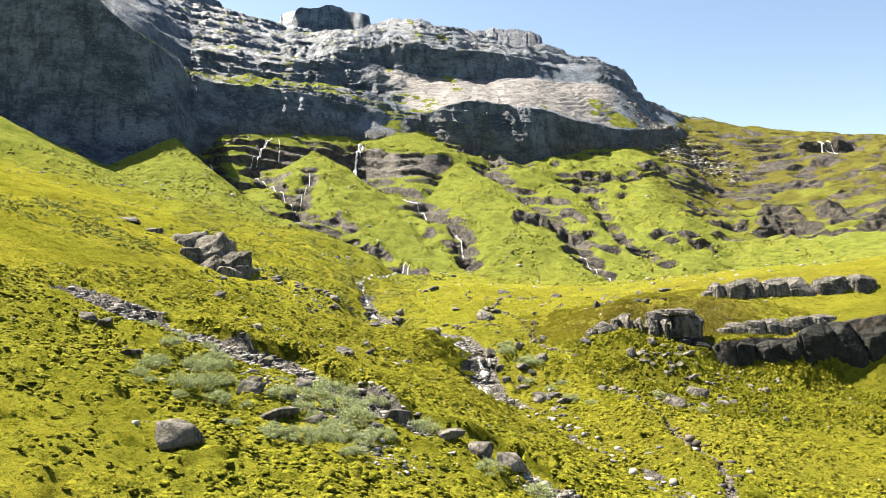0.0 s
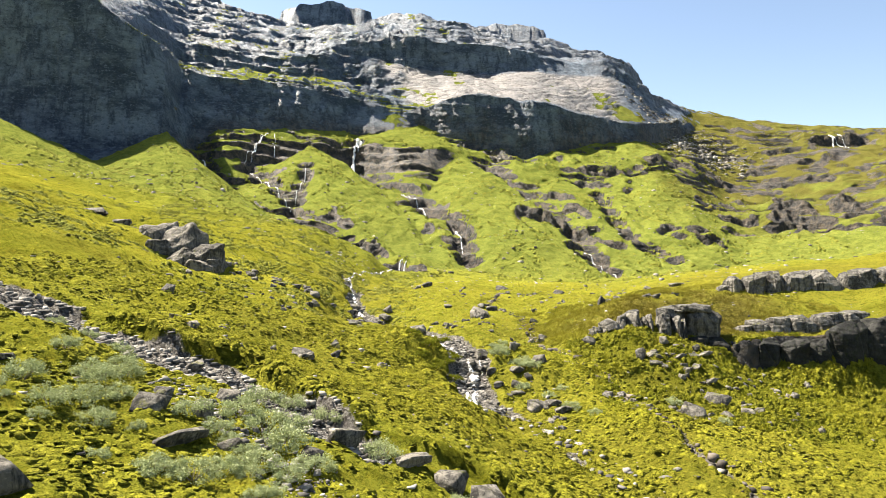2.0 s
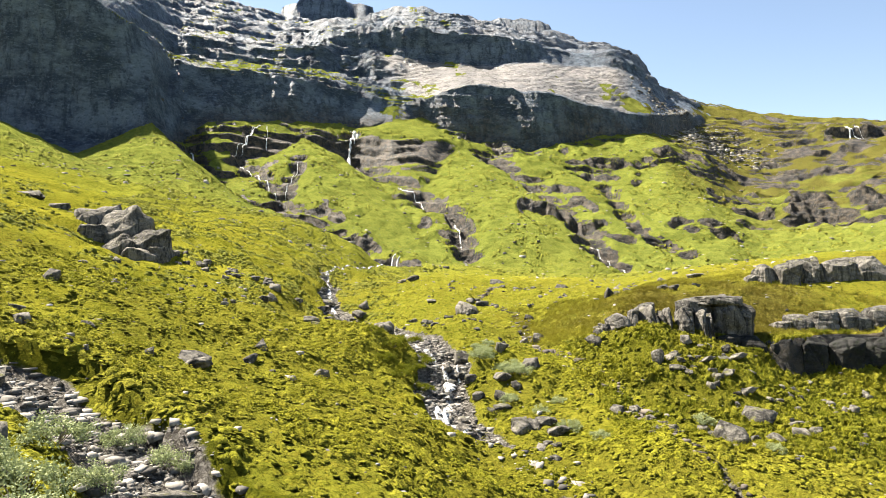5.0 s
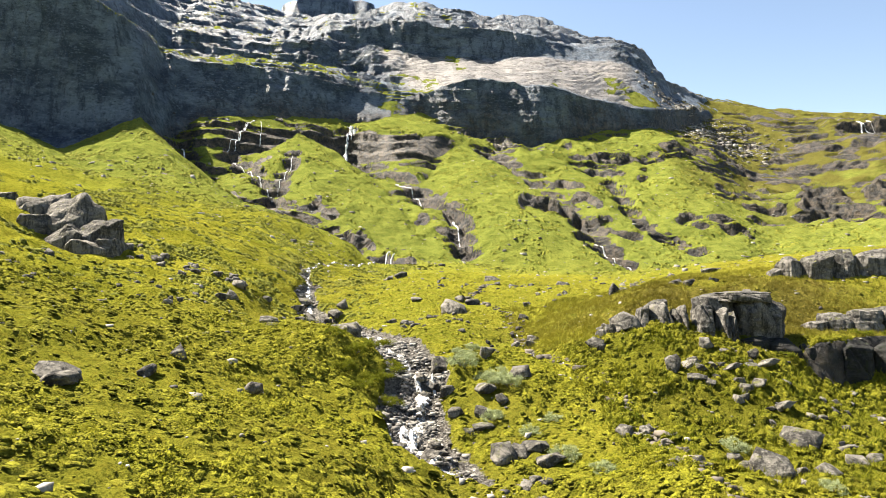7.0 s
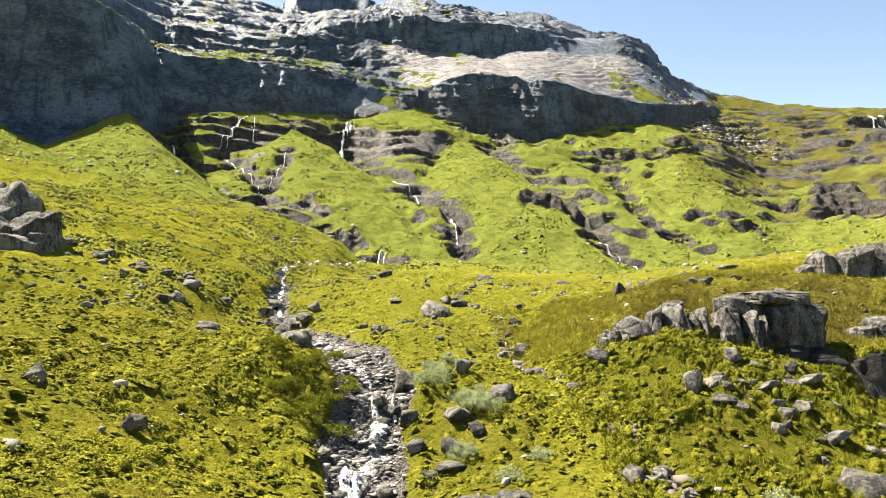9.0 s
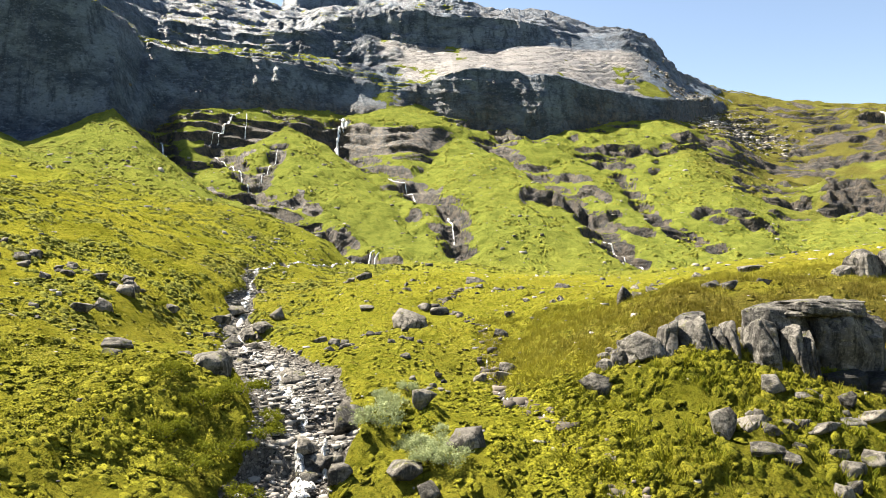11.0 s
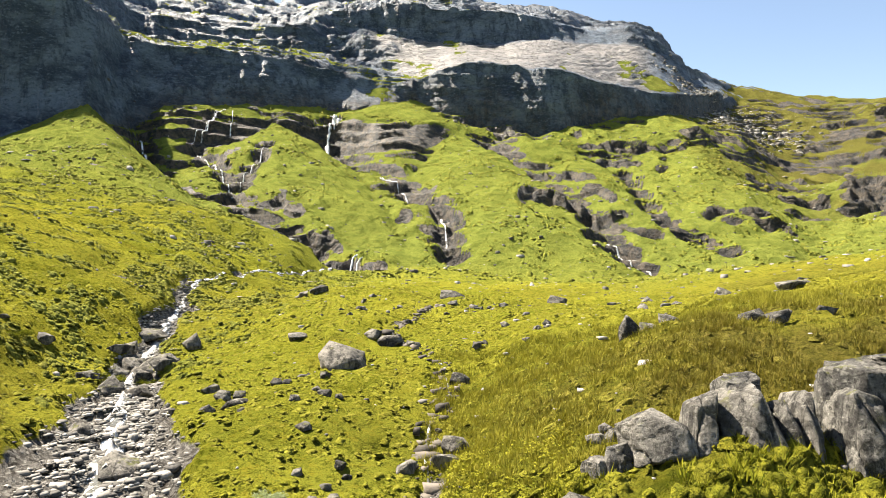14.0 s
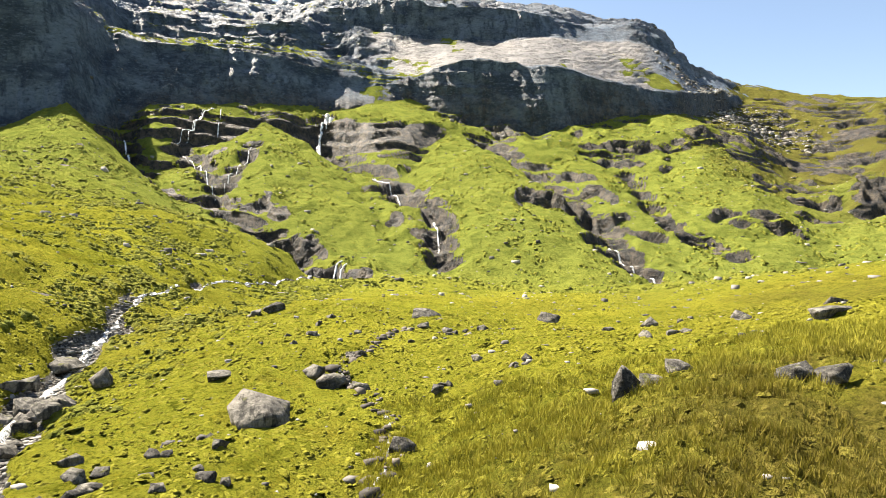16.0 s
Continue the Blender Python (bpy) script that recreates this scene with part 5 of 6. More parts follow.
# ---- low heath, ferns and grass as countless sprigs ----
def sprigs(name, label, n, blades, seed, area, wide, high, radius, style, dome=True, material=HEATH, spread=0.6):
    rng = np.random.default_rng(seed)
    px, py = area(rng, n * 3)
    _, rock, scree, *_ = land(px, py)
    patch = rough(px, py, 9, 3, 91)
    fine = rough(px, py, 2.2, 2, 92)
    keep = (rock < 0.4) & (scree < 0.35) & (style(px, py, patch, fine) > rng.random(len(px)))
    px, py, patch = px[keep][:n], py[keep][:n], patch[keep][:n]
    n = len(px)
    size = rng.uniform(0.6, 1.35, n)
    ang = rng.random((n, blades)) * 6.283
    share = np.sqrt(rng.random((n, blades)))
    rad = radius * size[:, None] * share
    bx, by = px[:, None] + rad * np.cos(ang), py[:, None] + rad * np.sin(ang)
    bz = ground_z(bx.ravel(), by.ravel()).reshape(n, blades) - 0.04
    w = wide * rng.uniform(0.6, 1.3, (n, blades))
    turn = rng.random((n, blades)) * 6.283
    if dome:
        # leaves lie on a low rounded cushion
        h = high * size[:, None] * np.sqrt(np.clip(1.02 - share ** 2, 0, 1)) * rng.uniform(0.75, 1.1, (n, blades))
        p = np.stack([bx, by, bz + h], -1)
        nrm = np.stack([share * np.cos(ang), share * np.sin(ang), np.sqrt(np.clip(1.1 - share ** 2, 0, 1))], -1) + rng.normal(0, 0.13, (n, blades, 3))
        nrm /= np.linalg.norm(nrm, axis=-1, keepdims=True)
        side = np.cross(nrm, rng.normal(size=(n, blades, 3)))
        side /= np.linalg.norm(side, axis=-1, keepdims=True)
        fore = np.cross(nrm, side)
        a, b, tip = p - side * w[..., None], p + side * w[..., None], p + fore * w[..., None] * 2.2
    else:
        h = high * size[:, None] * (1 - 0.55 * share ** 2) * rng.uniform(0.7, 1.2, (n, blades))
        lean = spread * h
        tip = np.stack([bx + lean * np.cos(ang) * rng.uniform(0.2, 1, (n, blades)) + 0.3 * lean * np.cos(turn), by + lean * np.sin(ang) * rng.uniform(0.2, 1, (n, blades)), bz + h], -1)
        a = np.stack([bx - w * np.cos(turn), by - w * np.sin(turn), bz + 0.1 * h], -1)
        b = np.stack([bx + w * np.cos(turn), by + w * np.sin(turn), bz + 0.15 * h], -1)
    co = np.stack([a, b, tip], 2).reshape(-1, 3)
    tone = np.clip(0.6 + 0.4 * patch[:, None] + rng.normal(0, 0.08, (n, blades)) + rng.normal(0.06, 0.30, (n, 1)), 0, 1)
    dry = np.clip(cover(px, py)[2][:, None] * 0.9 + rng.normal(0, 0.12, (n, blades)), 0, 0.9)
    me = mesh_of(name, co, np.arange(len(co)).reshape(-1, 3), attrs=(("tone", np.repeat(tone.ravel(), 3)), ("dry", np.repeat(dry.ravel(), 3))))
    me.materials.append(material)
    return tagged(new(name, me), label, "plants", kind="stuff")


def dome(seed, rings):
    """A crumpled low cushion about 1 in radius and 1 high: corners and triangles."""
    rng = np.random.default_rng(seed)
    co, faces = [(rng.uniform(-0.15, 0.15), rng.uniform(-0.15, 0.15), rng.uniform(0.85, 1.05))], []
    start = [0]
    for k, n in enumerate(rings):
        lean = (k + 1) / len(rings) * 1.5
        start.append(len(co))
        spin = rng.uniform(0, 6.28)
        for j in range(n):
            a = spin + 6.283 * (j + rng.uniform(-0.2, 0.2)) / n
            r = math.sin(lean) * rng.uniform(0.72, 1.22)
            co.append((r * math.cos(a), r * math.sin(a), math.cos(lean) * rng.uniform(0.7, 1.25) - 0.16 * (k == len(rings) - 1)))
    first = rings[0]
    faces += [(0, 1 + j, 1 + (j + 1) % first) for j in range(first)]
    for k in range(len(rings) - 1):
        a, b = rings[k], rings[k + 1]
        i = j = 0
        while i < a or j < b:
            if j * a <= i * b and j < b:
                faces.append((start[k + 1] + i % a, start[k + 2] + j % b, start[k + 2] + (j + 1) % b))
                j += 1
            else:
                faces.append((start[k + 1] + i % a, start[k + 2] + j % b, start[k + 1] + (i + 1) % a))
                i += 1
    return np.array(co), np.array(faces)


def cushions(name, label, n, seed, area, radius, high, style, material, rings=(5, 8, 9), open_to=0.5):
    """Rounded clumps of low plants, far too many to count, in one mesh."""
    rng = np.random.default_rng(seed)
    px, py = area(rng, n * 3)
    _, rock, scree, *_ = land(px, py)
    patch, fine = rough(px, py, 9, 3, 91), rough(px, py, 2.2, 2, 92)
    keep = (rock < open_to) & (scree < 0.35) & (style(px, py, patch, fine) > rng.random(len(px)))
    px, py, patch = px[keep][:n], py[keep][:n], patch[keep][:n]
    n = len(px)
    size = radius * 0.45 * (3.4 ** rng.random(n))
    tall = high * (size / radius) ** 0.7 * rng.uniform(0.6, 1.3, n)
    step = 1.6
    zx = (ground_z(px + step, py) - ground_z(px - step, py)) / (2 * step)
    zy = (ground_z(px, py + step) - ground_z(px, py - step)) / (2 * step)
    zx, zy = np.clip(zx, -0.6, 0.6), np.clip(zy, -0.6, 0.6)
    pz = ground_z(px, py)
    tone = np.clip(0.55 + 0.3 * patch + rng.normal(0, 0.2, n), 0, 1)
    dry = np.clip(cover(px, py)[2] * 0.9 + rng.normal(0, 0.10, n), 0, 0.9)
    cos, faces, tones, dries, base = [], [], [], [], 0
    for k in range(9):
        co, fa = dome(700 + k, rings)
        pick = np.arange(k, n, 9)
        turn = rng.random(len(pick)) * 6.283
        s = size[pick][:, None]
        stretch = rng.uniform(0.75, 1.35, len(pick))[:, None]
        lx = co[None, :, 0] * s * stretch
        ly = co[None, :, 1] * s / stretch
        x = lx * np.cos(turn)[:, None] - ly * np.sin(turn)[:, None]
        y = lx * np.sin(turn)[:, None] + ly * np.cos(turn)[:, None]
        z = co[None, :, 2] * tall[pick][:, None] + x * zx[pick][:, None] + y * zy[pick][:, None] + pz[pick][:, None] - 0.05
        cos.append(np.stack([x + px[pick][:, None], y + py[pick][:, None], z], -1).reshape(-1, 3))
        faces.append((fa[None] + (np.arange(len(pick)) * len(co))[:, None, None] + base).reshape(-1, 3))
        tones.append(np.repeat(tone[pick], len(co)))
        dries.append(np.repeat(dry[pick], len(co)))
        base += len(pick) * len(co)
    me = mesh_of(name, np.concatenate(cos), np.concatenate(faces), True, (("tone", np.concatenate(tones)), ("dry", np.concatenate(dries))))
    me.materials.append(material)
    return tagged(new(name, me), label, "plants", kind="stuff")


evenly = lambda x, y, p, f: np.clip(0.65 + 0.3 * p + 0.3 * f, 0.25, 1)
open_heath = lambda x, y, p, f: np.clip(0.55 + 0.45 * p + 0.5 * f, 0.15, 1) * (1 - 0.75 * ramp(x, 9, 14) * ramp(y, 32, 36))
patchy = lambda x, y, p, f: np.clip(0.42 + 0.6 * p + 0.7 * f, 0.08, 1)
clumped = lambda x, y, p, f: np.clip(0.1 + 0.8 * p + 0.9 * f, 0, 1)
cushions("heath", "low yellow-green heath and bilberry cushions on the hillside", 46000, 11, over_field(-44, 34, -18, 56), 0.24, 0.12, open_heath, CUSHION, (5, 6))
cushions("meadow_tussocks", "short yellow-green grass tussocks on the meadow", 24000, 13, over_field(-32, 46, 52, 112), 0.20, 0.10, evenly, CUSHION_MEADOW, (4, 6))
cushions("slope_heath", "dark green heath clumps on the left slope", 26000, 14, over_field(-80, -10, 55, 185), 0.32, 0.22, clumped, CUSHION_GREEN, (5, 6))
cushions("fan_heath", "low green clumps on the far grass fans", 20000, 15, over_field(-150, 150, 165, 395), 0.62, 0.36, clumped, CUSHION_GREEN, (4, 5), 0.3)
cushions("fern_clumps", "lush green fern clumps on the slope below the outcrop", 7000, 12, over_field(9, 46, 28, 53.5), 0.30, 0.30, patchy, CUSHION_FERN, (6, 8))
sprigs("ferns", "bright fern fronds rising from the clumps", 4500, 22, 18, over_field(9, 46, 28, 53.5), 0.030, 0.46, 0.36, patchy, False, FERN, 0.8)
sprigs("bank_ferns", "green fern clumps among the heath", 2400, 24, 17, over_field(-40, 12, 15, 60), 0.042, 0.45, 0.42, clumped, True, FERN)
sprigs("knoll_grass", "tall tawny grass tufts on the knoll", 9000, 14, 16, over_field(6, 46, 54, 80), 0.02, 0.42, 0.25, patchy, False)


# ---- shrubs ----
def foliage(seed, n, leaf, wide, high):
    """Leaves set in uneven tufts round a low dome."""
    rng = np.random.default_rng(seed)
    tufts = 26
    th, ph = rng.random(tufts) * 6.283, np.arccos(rng.random(tufts) * 0.98)
    r = rng.uniform(0.55, 1.0, tufts)
    centre = np.stack([r * np.sin(ph) * np.cos(th) * wide, r * np.sin(ph) * np.sin(th) * wide, r * np.cos(ph) * high + 0.12], -1)
    k = rng.integers(0, tufts, n)
    p = centre[k] + rng.normal(0, 0.12 * wide, (n, 3)) * (1, 1, 0.7)
    p[:, 2] = np.maximum(p[:, 2], 0.03)
    u = rng.normal(size=(n, 3))
    u /= np.linalg.norm(u, axis=1)[:, None]
    v = np.cross(u, rng.normal(size=(n, 3)))
    v /= np.linalg.norm(v, axis=1)[:, None]
    s = leaf * rng.uniform(0.6, 1.3, n)[:, None]
    co = np.stack([p - u * s, p + v * s * 0.45, p + u * s, p - v * s * 0.45], 1).reshape(-1, 3)
    # tone falls towards the foot of the crown: shade put into the leaves
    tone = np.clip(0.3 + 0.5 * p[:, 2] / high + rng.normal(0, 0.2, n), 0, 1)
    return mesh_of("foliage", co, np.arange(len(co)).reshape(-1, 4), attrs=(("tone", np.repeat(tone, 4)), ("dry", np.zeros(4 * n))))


def stems(seed, wide, high):
    rng = random.Random(seed)
    bm = bmesh.new()
    for _ in range(9):
        a = rng.uniform(0, 6.283)
        tip = Vector((math.cos(a) * wide * rng.uniform(0.3, 0.8), math.sin(a) * wide * rng.uniform(0.3, 0.8), high * rng.uniform(0.6, 0.95)))
        m = look((0, 0, -0.1), tip) @ Matrix.Translation((0, 0, -tip.length / 2))
        bmesh.ops.create_cone(bm, segments=5, radius1=0.006, radius2=0.022, depth=tip.length, matrix=m)
    me = bpy.data.meshes.new("stem")
    bm.to_mesh(me)
    bm.free()
    return me


def shrub(seed, name, label, category, material, n, leaf, wide, high):
    thing = tagged(new(name), label, category)
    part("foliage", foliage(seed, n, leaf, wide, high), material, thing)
    part("stem", stems(seed, wide, high), BARK, thing, "thin grey-brown stems")
    return thing


def plant_out(first, spots, group):
    tagged(first, group=group)
    z = ground_z([s[0] for s in spots], [s[1] for s in spots])
    for k, ((x, y, size), h) in enumerate(zip(spots, z)):
        at = Matrix.Translation((x, y, h - 0.05)) @ pose(0, 0, 0, 0, 0, 77 * k) @ Matrix.Diagonal((size, size, size, 1))
        if k == 0:
            first.matrix_world = at
        else:
            copy_thing(first, at).matrix_world = at


rnd = random.Random(9)
silver = [
    (-17.1, 9.0, 1.4), (-17.3, 5.4, 1.3), (-15.7, 4.7, 1.5), (-14.3, 2.9, 1.5), (-13.5, 10.5, 1.2), (-10.0, 5.5, 1.3),
    (-15.8, 11.4, 1.0), (-19.1, 3.6, 1.2), (-14.7, 7.0, 1.1), (-25.6, 6.6, 1.2), (-24.0, 4.6, 1.2), (-26.7, 2.6, 1.3),
    (-24.0, 0.0, 1.1), (-23.4, 1.6, 1.2), (-22.0, 0.0, 1.0), (-17.6, 2.7, 1.0), (-17.9, -3.7, 1.1), (-16.6, -3.4, 1.1),
    (-15.0, 0.1, 1.2), (-12.8, 1.2, 1.2), (-26.4, 12.0, 1.0), (-24.0, 7.4, 1.2), (-25.0, 9.2, 1.1), (-27.8, 8.6, 1.0)]
silver += [
    (-22.6, 3.4, 1.0), (-13.6, -0.6, 1.0), (-16.0, -1.6, 1.0), (-28.8, 13.0, 0.8), (-31.5, 14.4, 0.8), (-6.2, 1.4, 1.0),
    (-3.2, 0.6, 1.2), (-0.8, 1.0, 1.0), (0.7, 49.8, 1.1), (0.2, 47.7, 1.4), (2.6, 45.9, 1.2), (3.4, 44.2, 1.2),
    (2.6, 44.6, 1.0), (1.8, 46.6, 0.9), (2.0, 40.6, 1.0), (4.2, 37.6, 0.9), (5.6, 33.6, 1.0), (7.0, 30.4, 0.8),
    (6.0, 40.4, 0.8), (15.0, 33.4, 1.0), (17.6, 28.4, 0.8), (3.2, 47.8, 0.7), (1.2, 53.6, 0.8), (0.0, 52.0, 0.8)]
silver += [(rnd.uniform(-28, -12), rnd.uniform(-4, 9), rnd.uniform(0.5, 0.8)) for _ in range(14)]
cuts_of = [silver[k::3] for k in range(3)]
for k in range(3):
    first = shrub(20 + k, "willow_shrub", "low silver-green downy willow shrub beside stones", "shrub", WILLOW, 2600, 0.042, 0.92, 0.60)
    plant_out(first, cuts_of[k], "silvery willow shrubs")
green = [(-6.6, 48.4, 1.3), (-7.8, 46.8, 1.2), (-6.2, 45.2, 1.3), (-8.6, 44.6, 1.1), (-5.2, 47.0, 1.1), (-9.6, 47.6, 1.0), (-7.2, 43.0, 1.1), (-5.0, 43.4, 1.0), (-5.6, 49.6, 0.9),
         (-17.6, 80.4, 1.1), (-15.4, 80.6, 1.0), (-16.4, 82.6, 0.9), (-24.0, 79.0, 1.0), (24.4, 53.2, 1.0), (22.8, 53.0, 0.9), (20.6, 53.6, 0.8), (26.6, 51.4, 1.0), (17.6, 54.2, 0.8),
         (35.0, 54.8, 1.0), (37.4, 54.6, 0.8), (9.0, 1.6, 0.9), (12.4, 6.0, 0.9)]
for k in range(2):
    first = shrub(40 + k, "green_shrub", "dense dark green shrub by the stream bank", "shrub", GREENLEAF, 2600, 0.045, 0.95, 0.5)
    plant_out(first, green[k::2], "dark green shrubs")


# ---- water ----
def ribbon(name, line, width, step, lift, material, seed, rows=5, steep_fall=False):
    """A strip of water that follows a line over the ground."""
    pts = np.array([p[:2] for p in line], float)
    seg = np.hypot(*np.diff(pts, axis=0).T)
    at = np.concatenate([[0], np.cumsum(seg)])
    s = np.arange(0, at[-1], step)
    cx, cy = np.interp(s, at, pts[:, 0]), np.interp(s, at, pts[:, 1])
    tx, ty = np.gradient(cx), np.gradient(cy)
    ln = np.hypot(tx, ty)
    nx, ny = -ty / ln, tx / ln
    w = width * (1 + 0.45 * bumps(s, 0 * s, 3, seed) + 0.25 * bumps(s, 0 * s, 1.1, seed + 1))
    sway = 0.35 * width * bumps(s, 0 * s, 4, seed + 2)
    off = np.linspace(-0.5, 0.5, rows)
    x = cx[:, None] + nx[:, None] * (off * w[:, None] + sway[:, None])
    y = cy[:, None] + ny[:, None] * (off * w[:, None] + sway[:, None])
    z = ground_z(x.ravel(), y.ravel()).reshape(x.shape)
    if steep_fall:
        top = z.max(1)
        reach_n = max(1, int(min(1.6, 3.2 * step) / step))
        z = np.max([np.roll(top, s) for s in range(-reach_n, reach_n + 1)], axis=0)[:, None] - 0.2 + 0 * x
        z[:reach_n], z[-reach_n:] = top[:reach_n, None], top[-reach_n:, None]
        if step < 0.3:                          # near water slides smoothly over its stones
            even = np.convolve(np.pad(top, 4, mode="edge"), np.ones(9) / 9, "valid")
            z = even[:, None] + 0.04 * rough(x, y, 0.5, 3, seed)
    else:
        z = 0.6 * z.mean(1, keepdims=True) + 0.4 * z
    z = z + lift * (1 - 1.4 * (2 * off) ** 2)
    k = np.arange(x.size).reshape(x.shape)
    quads = np.stack([k[:-1, :-1], k[:-1, 1:], k[1:, 1:], k[1:, :-1]], -1).reshape(-1, 4)
    me = mesh_of(name, np.stack([x, y, z], -1).reshape(-1, 3), quads, True)
    me.materials.append(material)
    return new(name, me)


tagged(ribbon("stream_water", STREAM[:14], 0.8, 0.5, 0.10, WATER, 3), "clear shallow stream running over stones", "stream", kind="structure")
tagged(ribbon("brook_water", BROOK[2:12], 0.15, 0.5, 0.05, WATER, 6), "thin trickle of water in a stony brook", "brook", kind="structure")


def waterfall(label, strands, width, lift, seed, step=0.5, material=FALL):
    thing = tagged(new("waterfall"), label, "waterfall")
    first = True
    for k, line in enumerate(strands):
        ob = ribbon("strand", line, width * (1 if k == 0 else 0.6), step, lift, material, seed + 7 * k, 5, True)
        if first:
            c = np.array([v.co for v in ob.data.vertices]).min(0)
            thing.location = c
            first = False
        ob.data.transform(Matrix.Translation(-thing.location))
        ob.parent = thing
    return thing


def cascade(label, strands, seed):
    """White water leaping over a rock lip. strands: points x, y, z from the lip down, then the widths at both ends."""
    thing = tagged(new("waterfall"), label, "waterfall")
    thing.location = strands[0][0][-1]
    for j, (line, wide_top, wide_foot) in enumerate(strands):
        p = np.array(line, float)
        at = np.arange(len(p))
        s = np.linspace(0, len(p) - 1, 40)
        c = np.stack([curve_through(s, at, p[:, k]) for k in range(3)], 1)
        off = np.linspace(-0.5, 0.5, 9)
        w = np.linspace(wide_top, wide_foot, 40) * (1 + 0.3 * bumps(3 * s, 0 * s, 1, seed + j))
        x = c[:, 0:1] + off * w[:, None] + 0.05 * bumps(4 * s, 0 * s, 1, seed + 9 + j)[:, None]
        y = c[:, 1:2] - 0.14 * (1 - (2 * off) ** 2) + 0 * x
        z = c[:, 2:3] + 0.14 * (1 - 1.6 * (2 * off) ** 2) + 0.06 * rough(x * 6, c[:, 2:3] + 0 * x, 1, 3, seed)
        k = np.arange(x.size).reshape(x.shape)
        quads = np.stack([k[:-1, :-1], k[:-1, 1:], k[1:, 1:], k[1:, :-1]], -1).reshape(-1, 4)
        ob = part("strand", mesh_of("strand", np.stack([x, y, z], -1).reshape(-1, 3) - np.array(thing.location), quads, True), FOAM, thing)
    return thing


cascade("small white cascade leaping over dark wet rocks", (
    (((-3.35, 46.7, 11.0), (-3.25, 46.1, 10.85), (-3.05, 45.6, 10.2), (-2.8, 45.2, 9.75), (-2.6, 44.6, 9.6)), 0.22, 0.6),
    (((-2.1, 46.7, 11.05), (-2.05, 46.0, 10.8), (-1.9, 45.6, 10.1), (-1.8, 45.2, 9.7)), 0.16, 0.3),
    (((-2.9, 45.2, 9.8), (-2.6, 44.5, 9.62), (-2.8, 43.7, 9.55), (-3.0, 42.9, 9.4)), 0.9, 0.6)), 11)
cascade("foaming white cascade in the stony stream bed", (
    (((-3.9, 39.0, 9.05), (-3.85, 38.3, 8.9), (-3.6, 37.5, 8.45), (-3.4, 36.7, 8.25), (-3.3, 35.9, 8.3)), 0.6, 1.0),
    (((-3.3, 38.6, 8.95), (-3.2, 38.0, 8.75), (-3.1, 37.3, 8.4), (-3.0, 36.6, 8.3)), 0.3, 0.5)), 12)
waterfall("white riffle between boulders upstream", [((-20.9, 95), (-20.2, 92.2), (-19.2, 88.6), (-18.4, 85.8)), ((-17.6, 83.4), (-16.8, 81.0), (-15.6, 78.2)), ((-15.0, 76.4), (-13.4, 72.6), (-11.6, 68.6)), ((-10.4, 66.4), (-8.4, 61.6), (-6.8, 57.8))], 0.8, 0.26, 22, 0.25, FOAM)
waterfall("thin white waterfall over a dark far cliff", [((-46.8, 331), (-47.2, 326), (-47.6, 320), (-47.6, 315)), ((-45.0, 330), (-46.2, 324))], 1.3, 0.4, 13)
waterfall("white water spilling down a rocky gully", [((2.0, 243), (3.0, 238), (3.6, 232), (4.0, 222))], 0.5, 0.15, 14)
waterfall("short waterfall between dark ledges", [((-17.2, 197), (-18.2, 190), (-19.0, 185)), ((-15.8, 195), (-16.6, 188))], 0.45, 0.2, 15)
waterfall("slanting white rill beside a grass cone", [((-114, 290), (-110, 284), (-106, 278), (-100, 268))], 0.7, 0.25, 16)
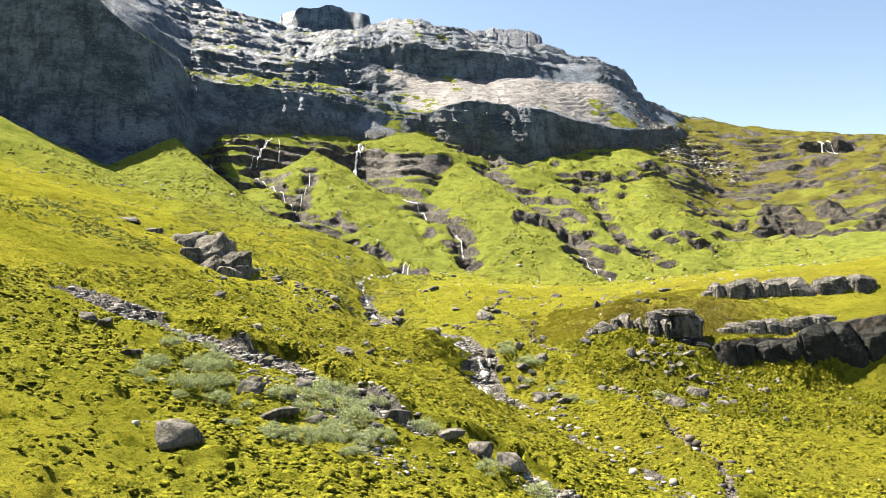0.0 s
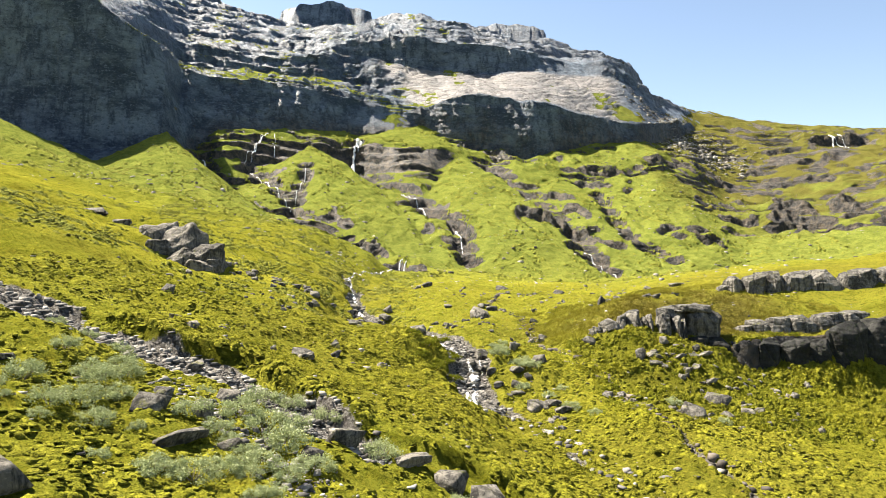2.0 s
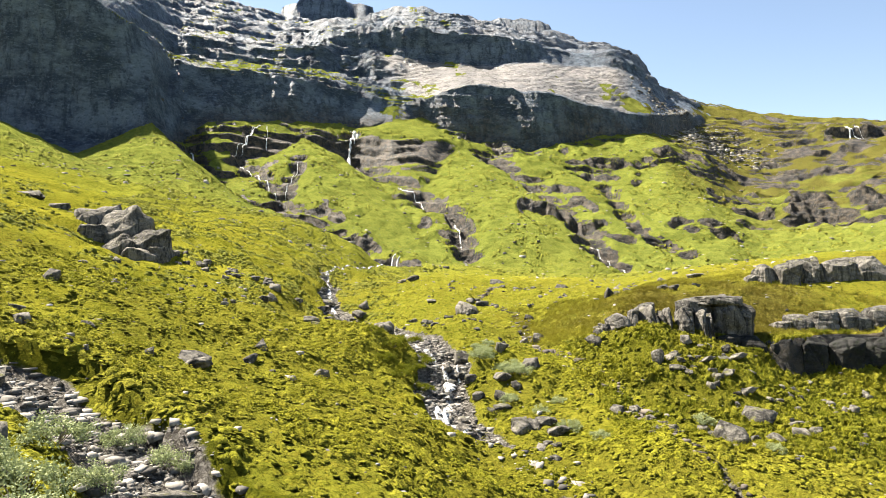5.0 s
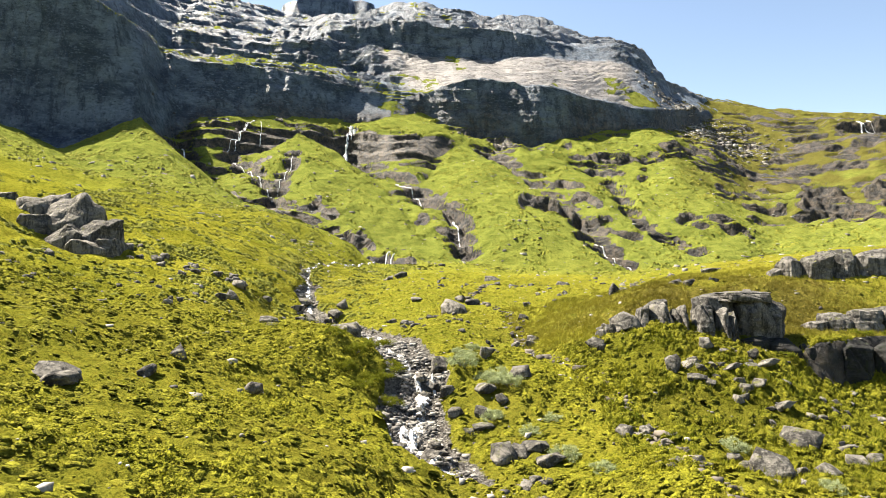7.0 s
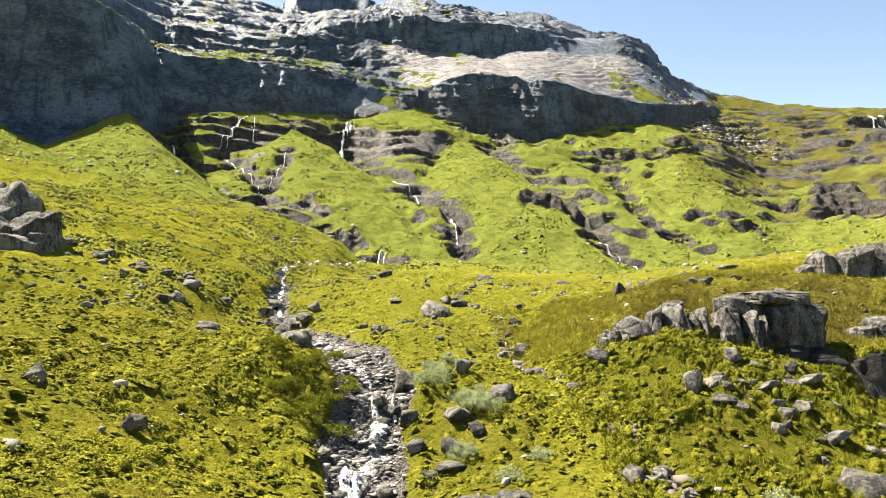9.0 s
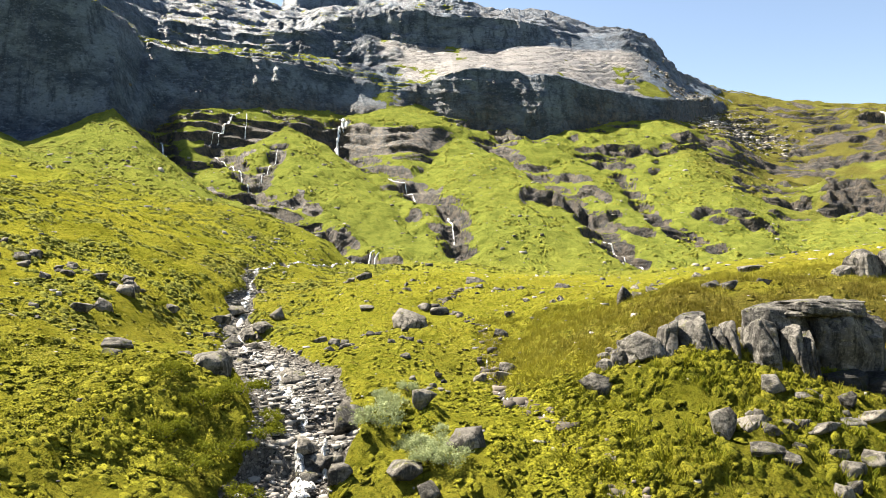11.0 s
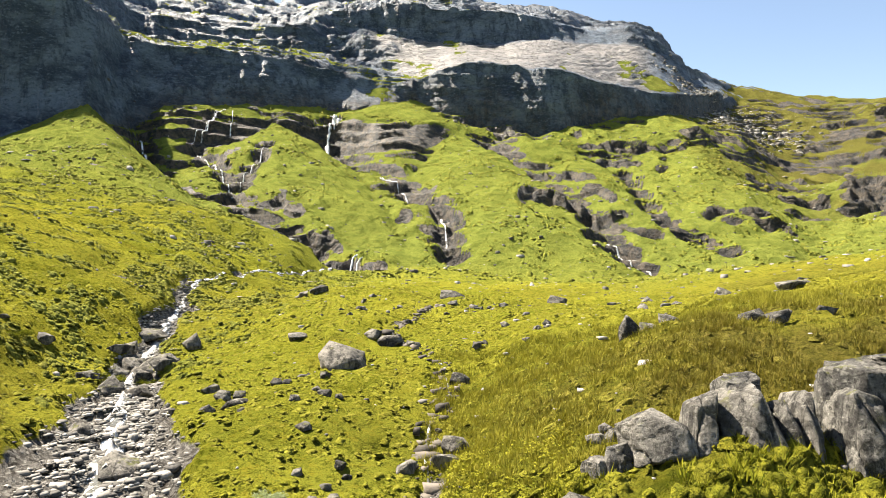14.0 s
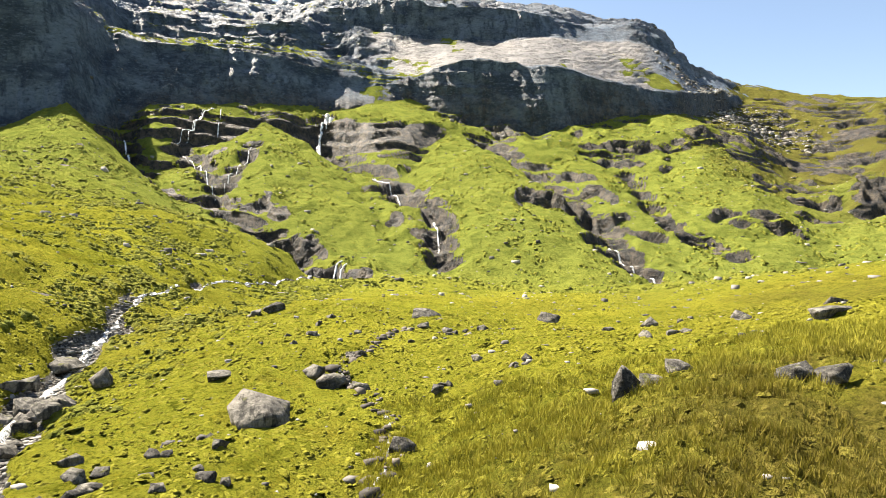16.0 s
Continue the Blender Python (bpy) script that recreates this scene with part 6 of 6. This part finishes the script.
waterfall("white rills spreading over terraced rock", [((-90, 316), (-91, 309), (-93, 303), (-94, 297)), ((-87, 316), (-85, 309), (-84, 303)), ((-91, 312), (-93, 304), (-96, 296), (-96, 291))], 0.55, 0.15, 17)
waterfall("stream emerging at the foot of a gully", [((50, 236), (52, 226), (54, 214), (56, 204)), ((56, 204), (53, 196), (54, 186))], 0.5, 0.12, 18, 0.5, FOAM)
waterfall("distant waterfall below the plateau rim", [((265, 440.5), (266, 437), (265, 434), (263, 430)), ((265, 440.5), (268, 436), (271, 432), (272, 429)), ((271, 440), (272, 436), (274, 431))], 1.0, 0.4, 19)
waterfall("thin rill on the green terraces", [((-92, 290), (-82, 280), (-74, 264), (-64, 246)), ((-66, 288), (-64, 274), (-65, 263), (-63, 248))], 0.4, 0.15, 20)
waterfall("wet white streak below a terrace", [((-22, 286), (-18, 282), (-13, 274), (-9, 266))], 0.5, 0.2, 21)


# ---- old snow ----
def snow_patch(x, y, wide, deep, seed):
    """A thin drift of snow that lies on the ground."""
    u = np.linspace(-1, 1, 26)
    gx, gy = np.meshgrid(u, u)
    r = np.hypot(gx, gy) * (1 + 0.35 * rough(gx + seed, gy, 0.7, 3, seed))
    px, py = x + gx * wide / 2, y + gy * deep / 2
    z = ground_z(px.ravel(), py.ravel()).reshape(px.shape) + 1.6 * np.clip(1 - r, -0.6, 1) + 0.1
    k = np.arange(px.size).reshape(px.shape)
    quads = np.stack([k[:-1, :-1], k[:-1, 1:], k[1:, 1:], k[1:, :-1]], -1).reshape(-1, 4)
    quads = quads[r.ravel()[quads].max(1) < 1.15]
    me = mesh_of("snow_patch", np.stack([px, py, z], -1).reshape(-1, 3), quads, True)
    me.materials.append(SNOW)
    tagged(new("snow_patch", me), "old white snow patch on grey mountain ledges", "snow", "snow patches")


for x, y, w, d, s in ((-288, 590, 26, 14, 1), (-228, 640, 22, 12, 2), (-255, 610, 20, 10, 3), (-195, 655, 16, 8, 4), (-300, 560, 18, 9, 5)):
    snow_patch(x, y, w, d, s)
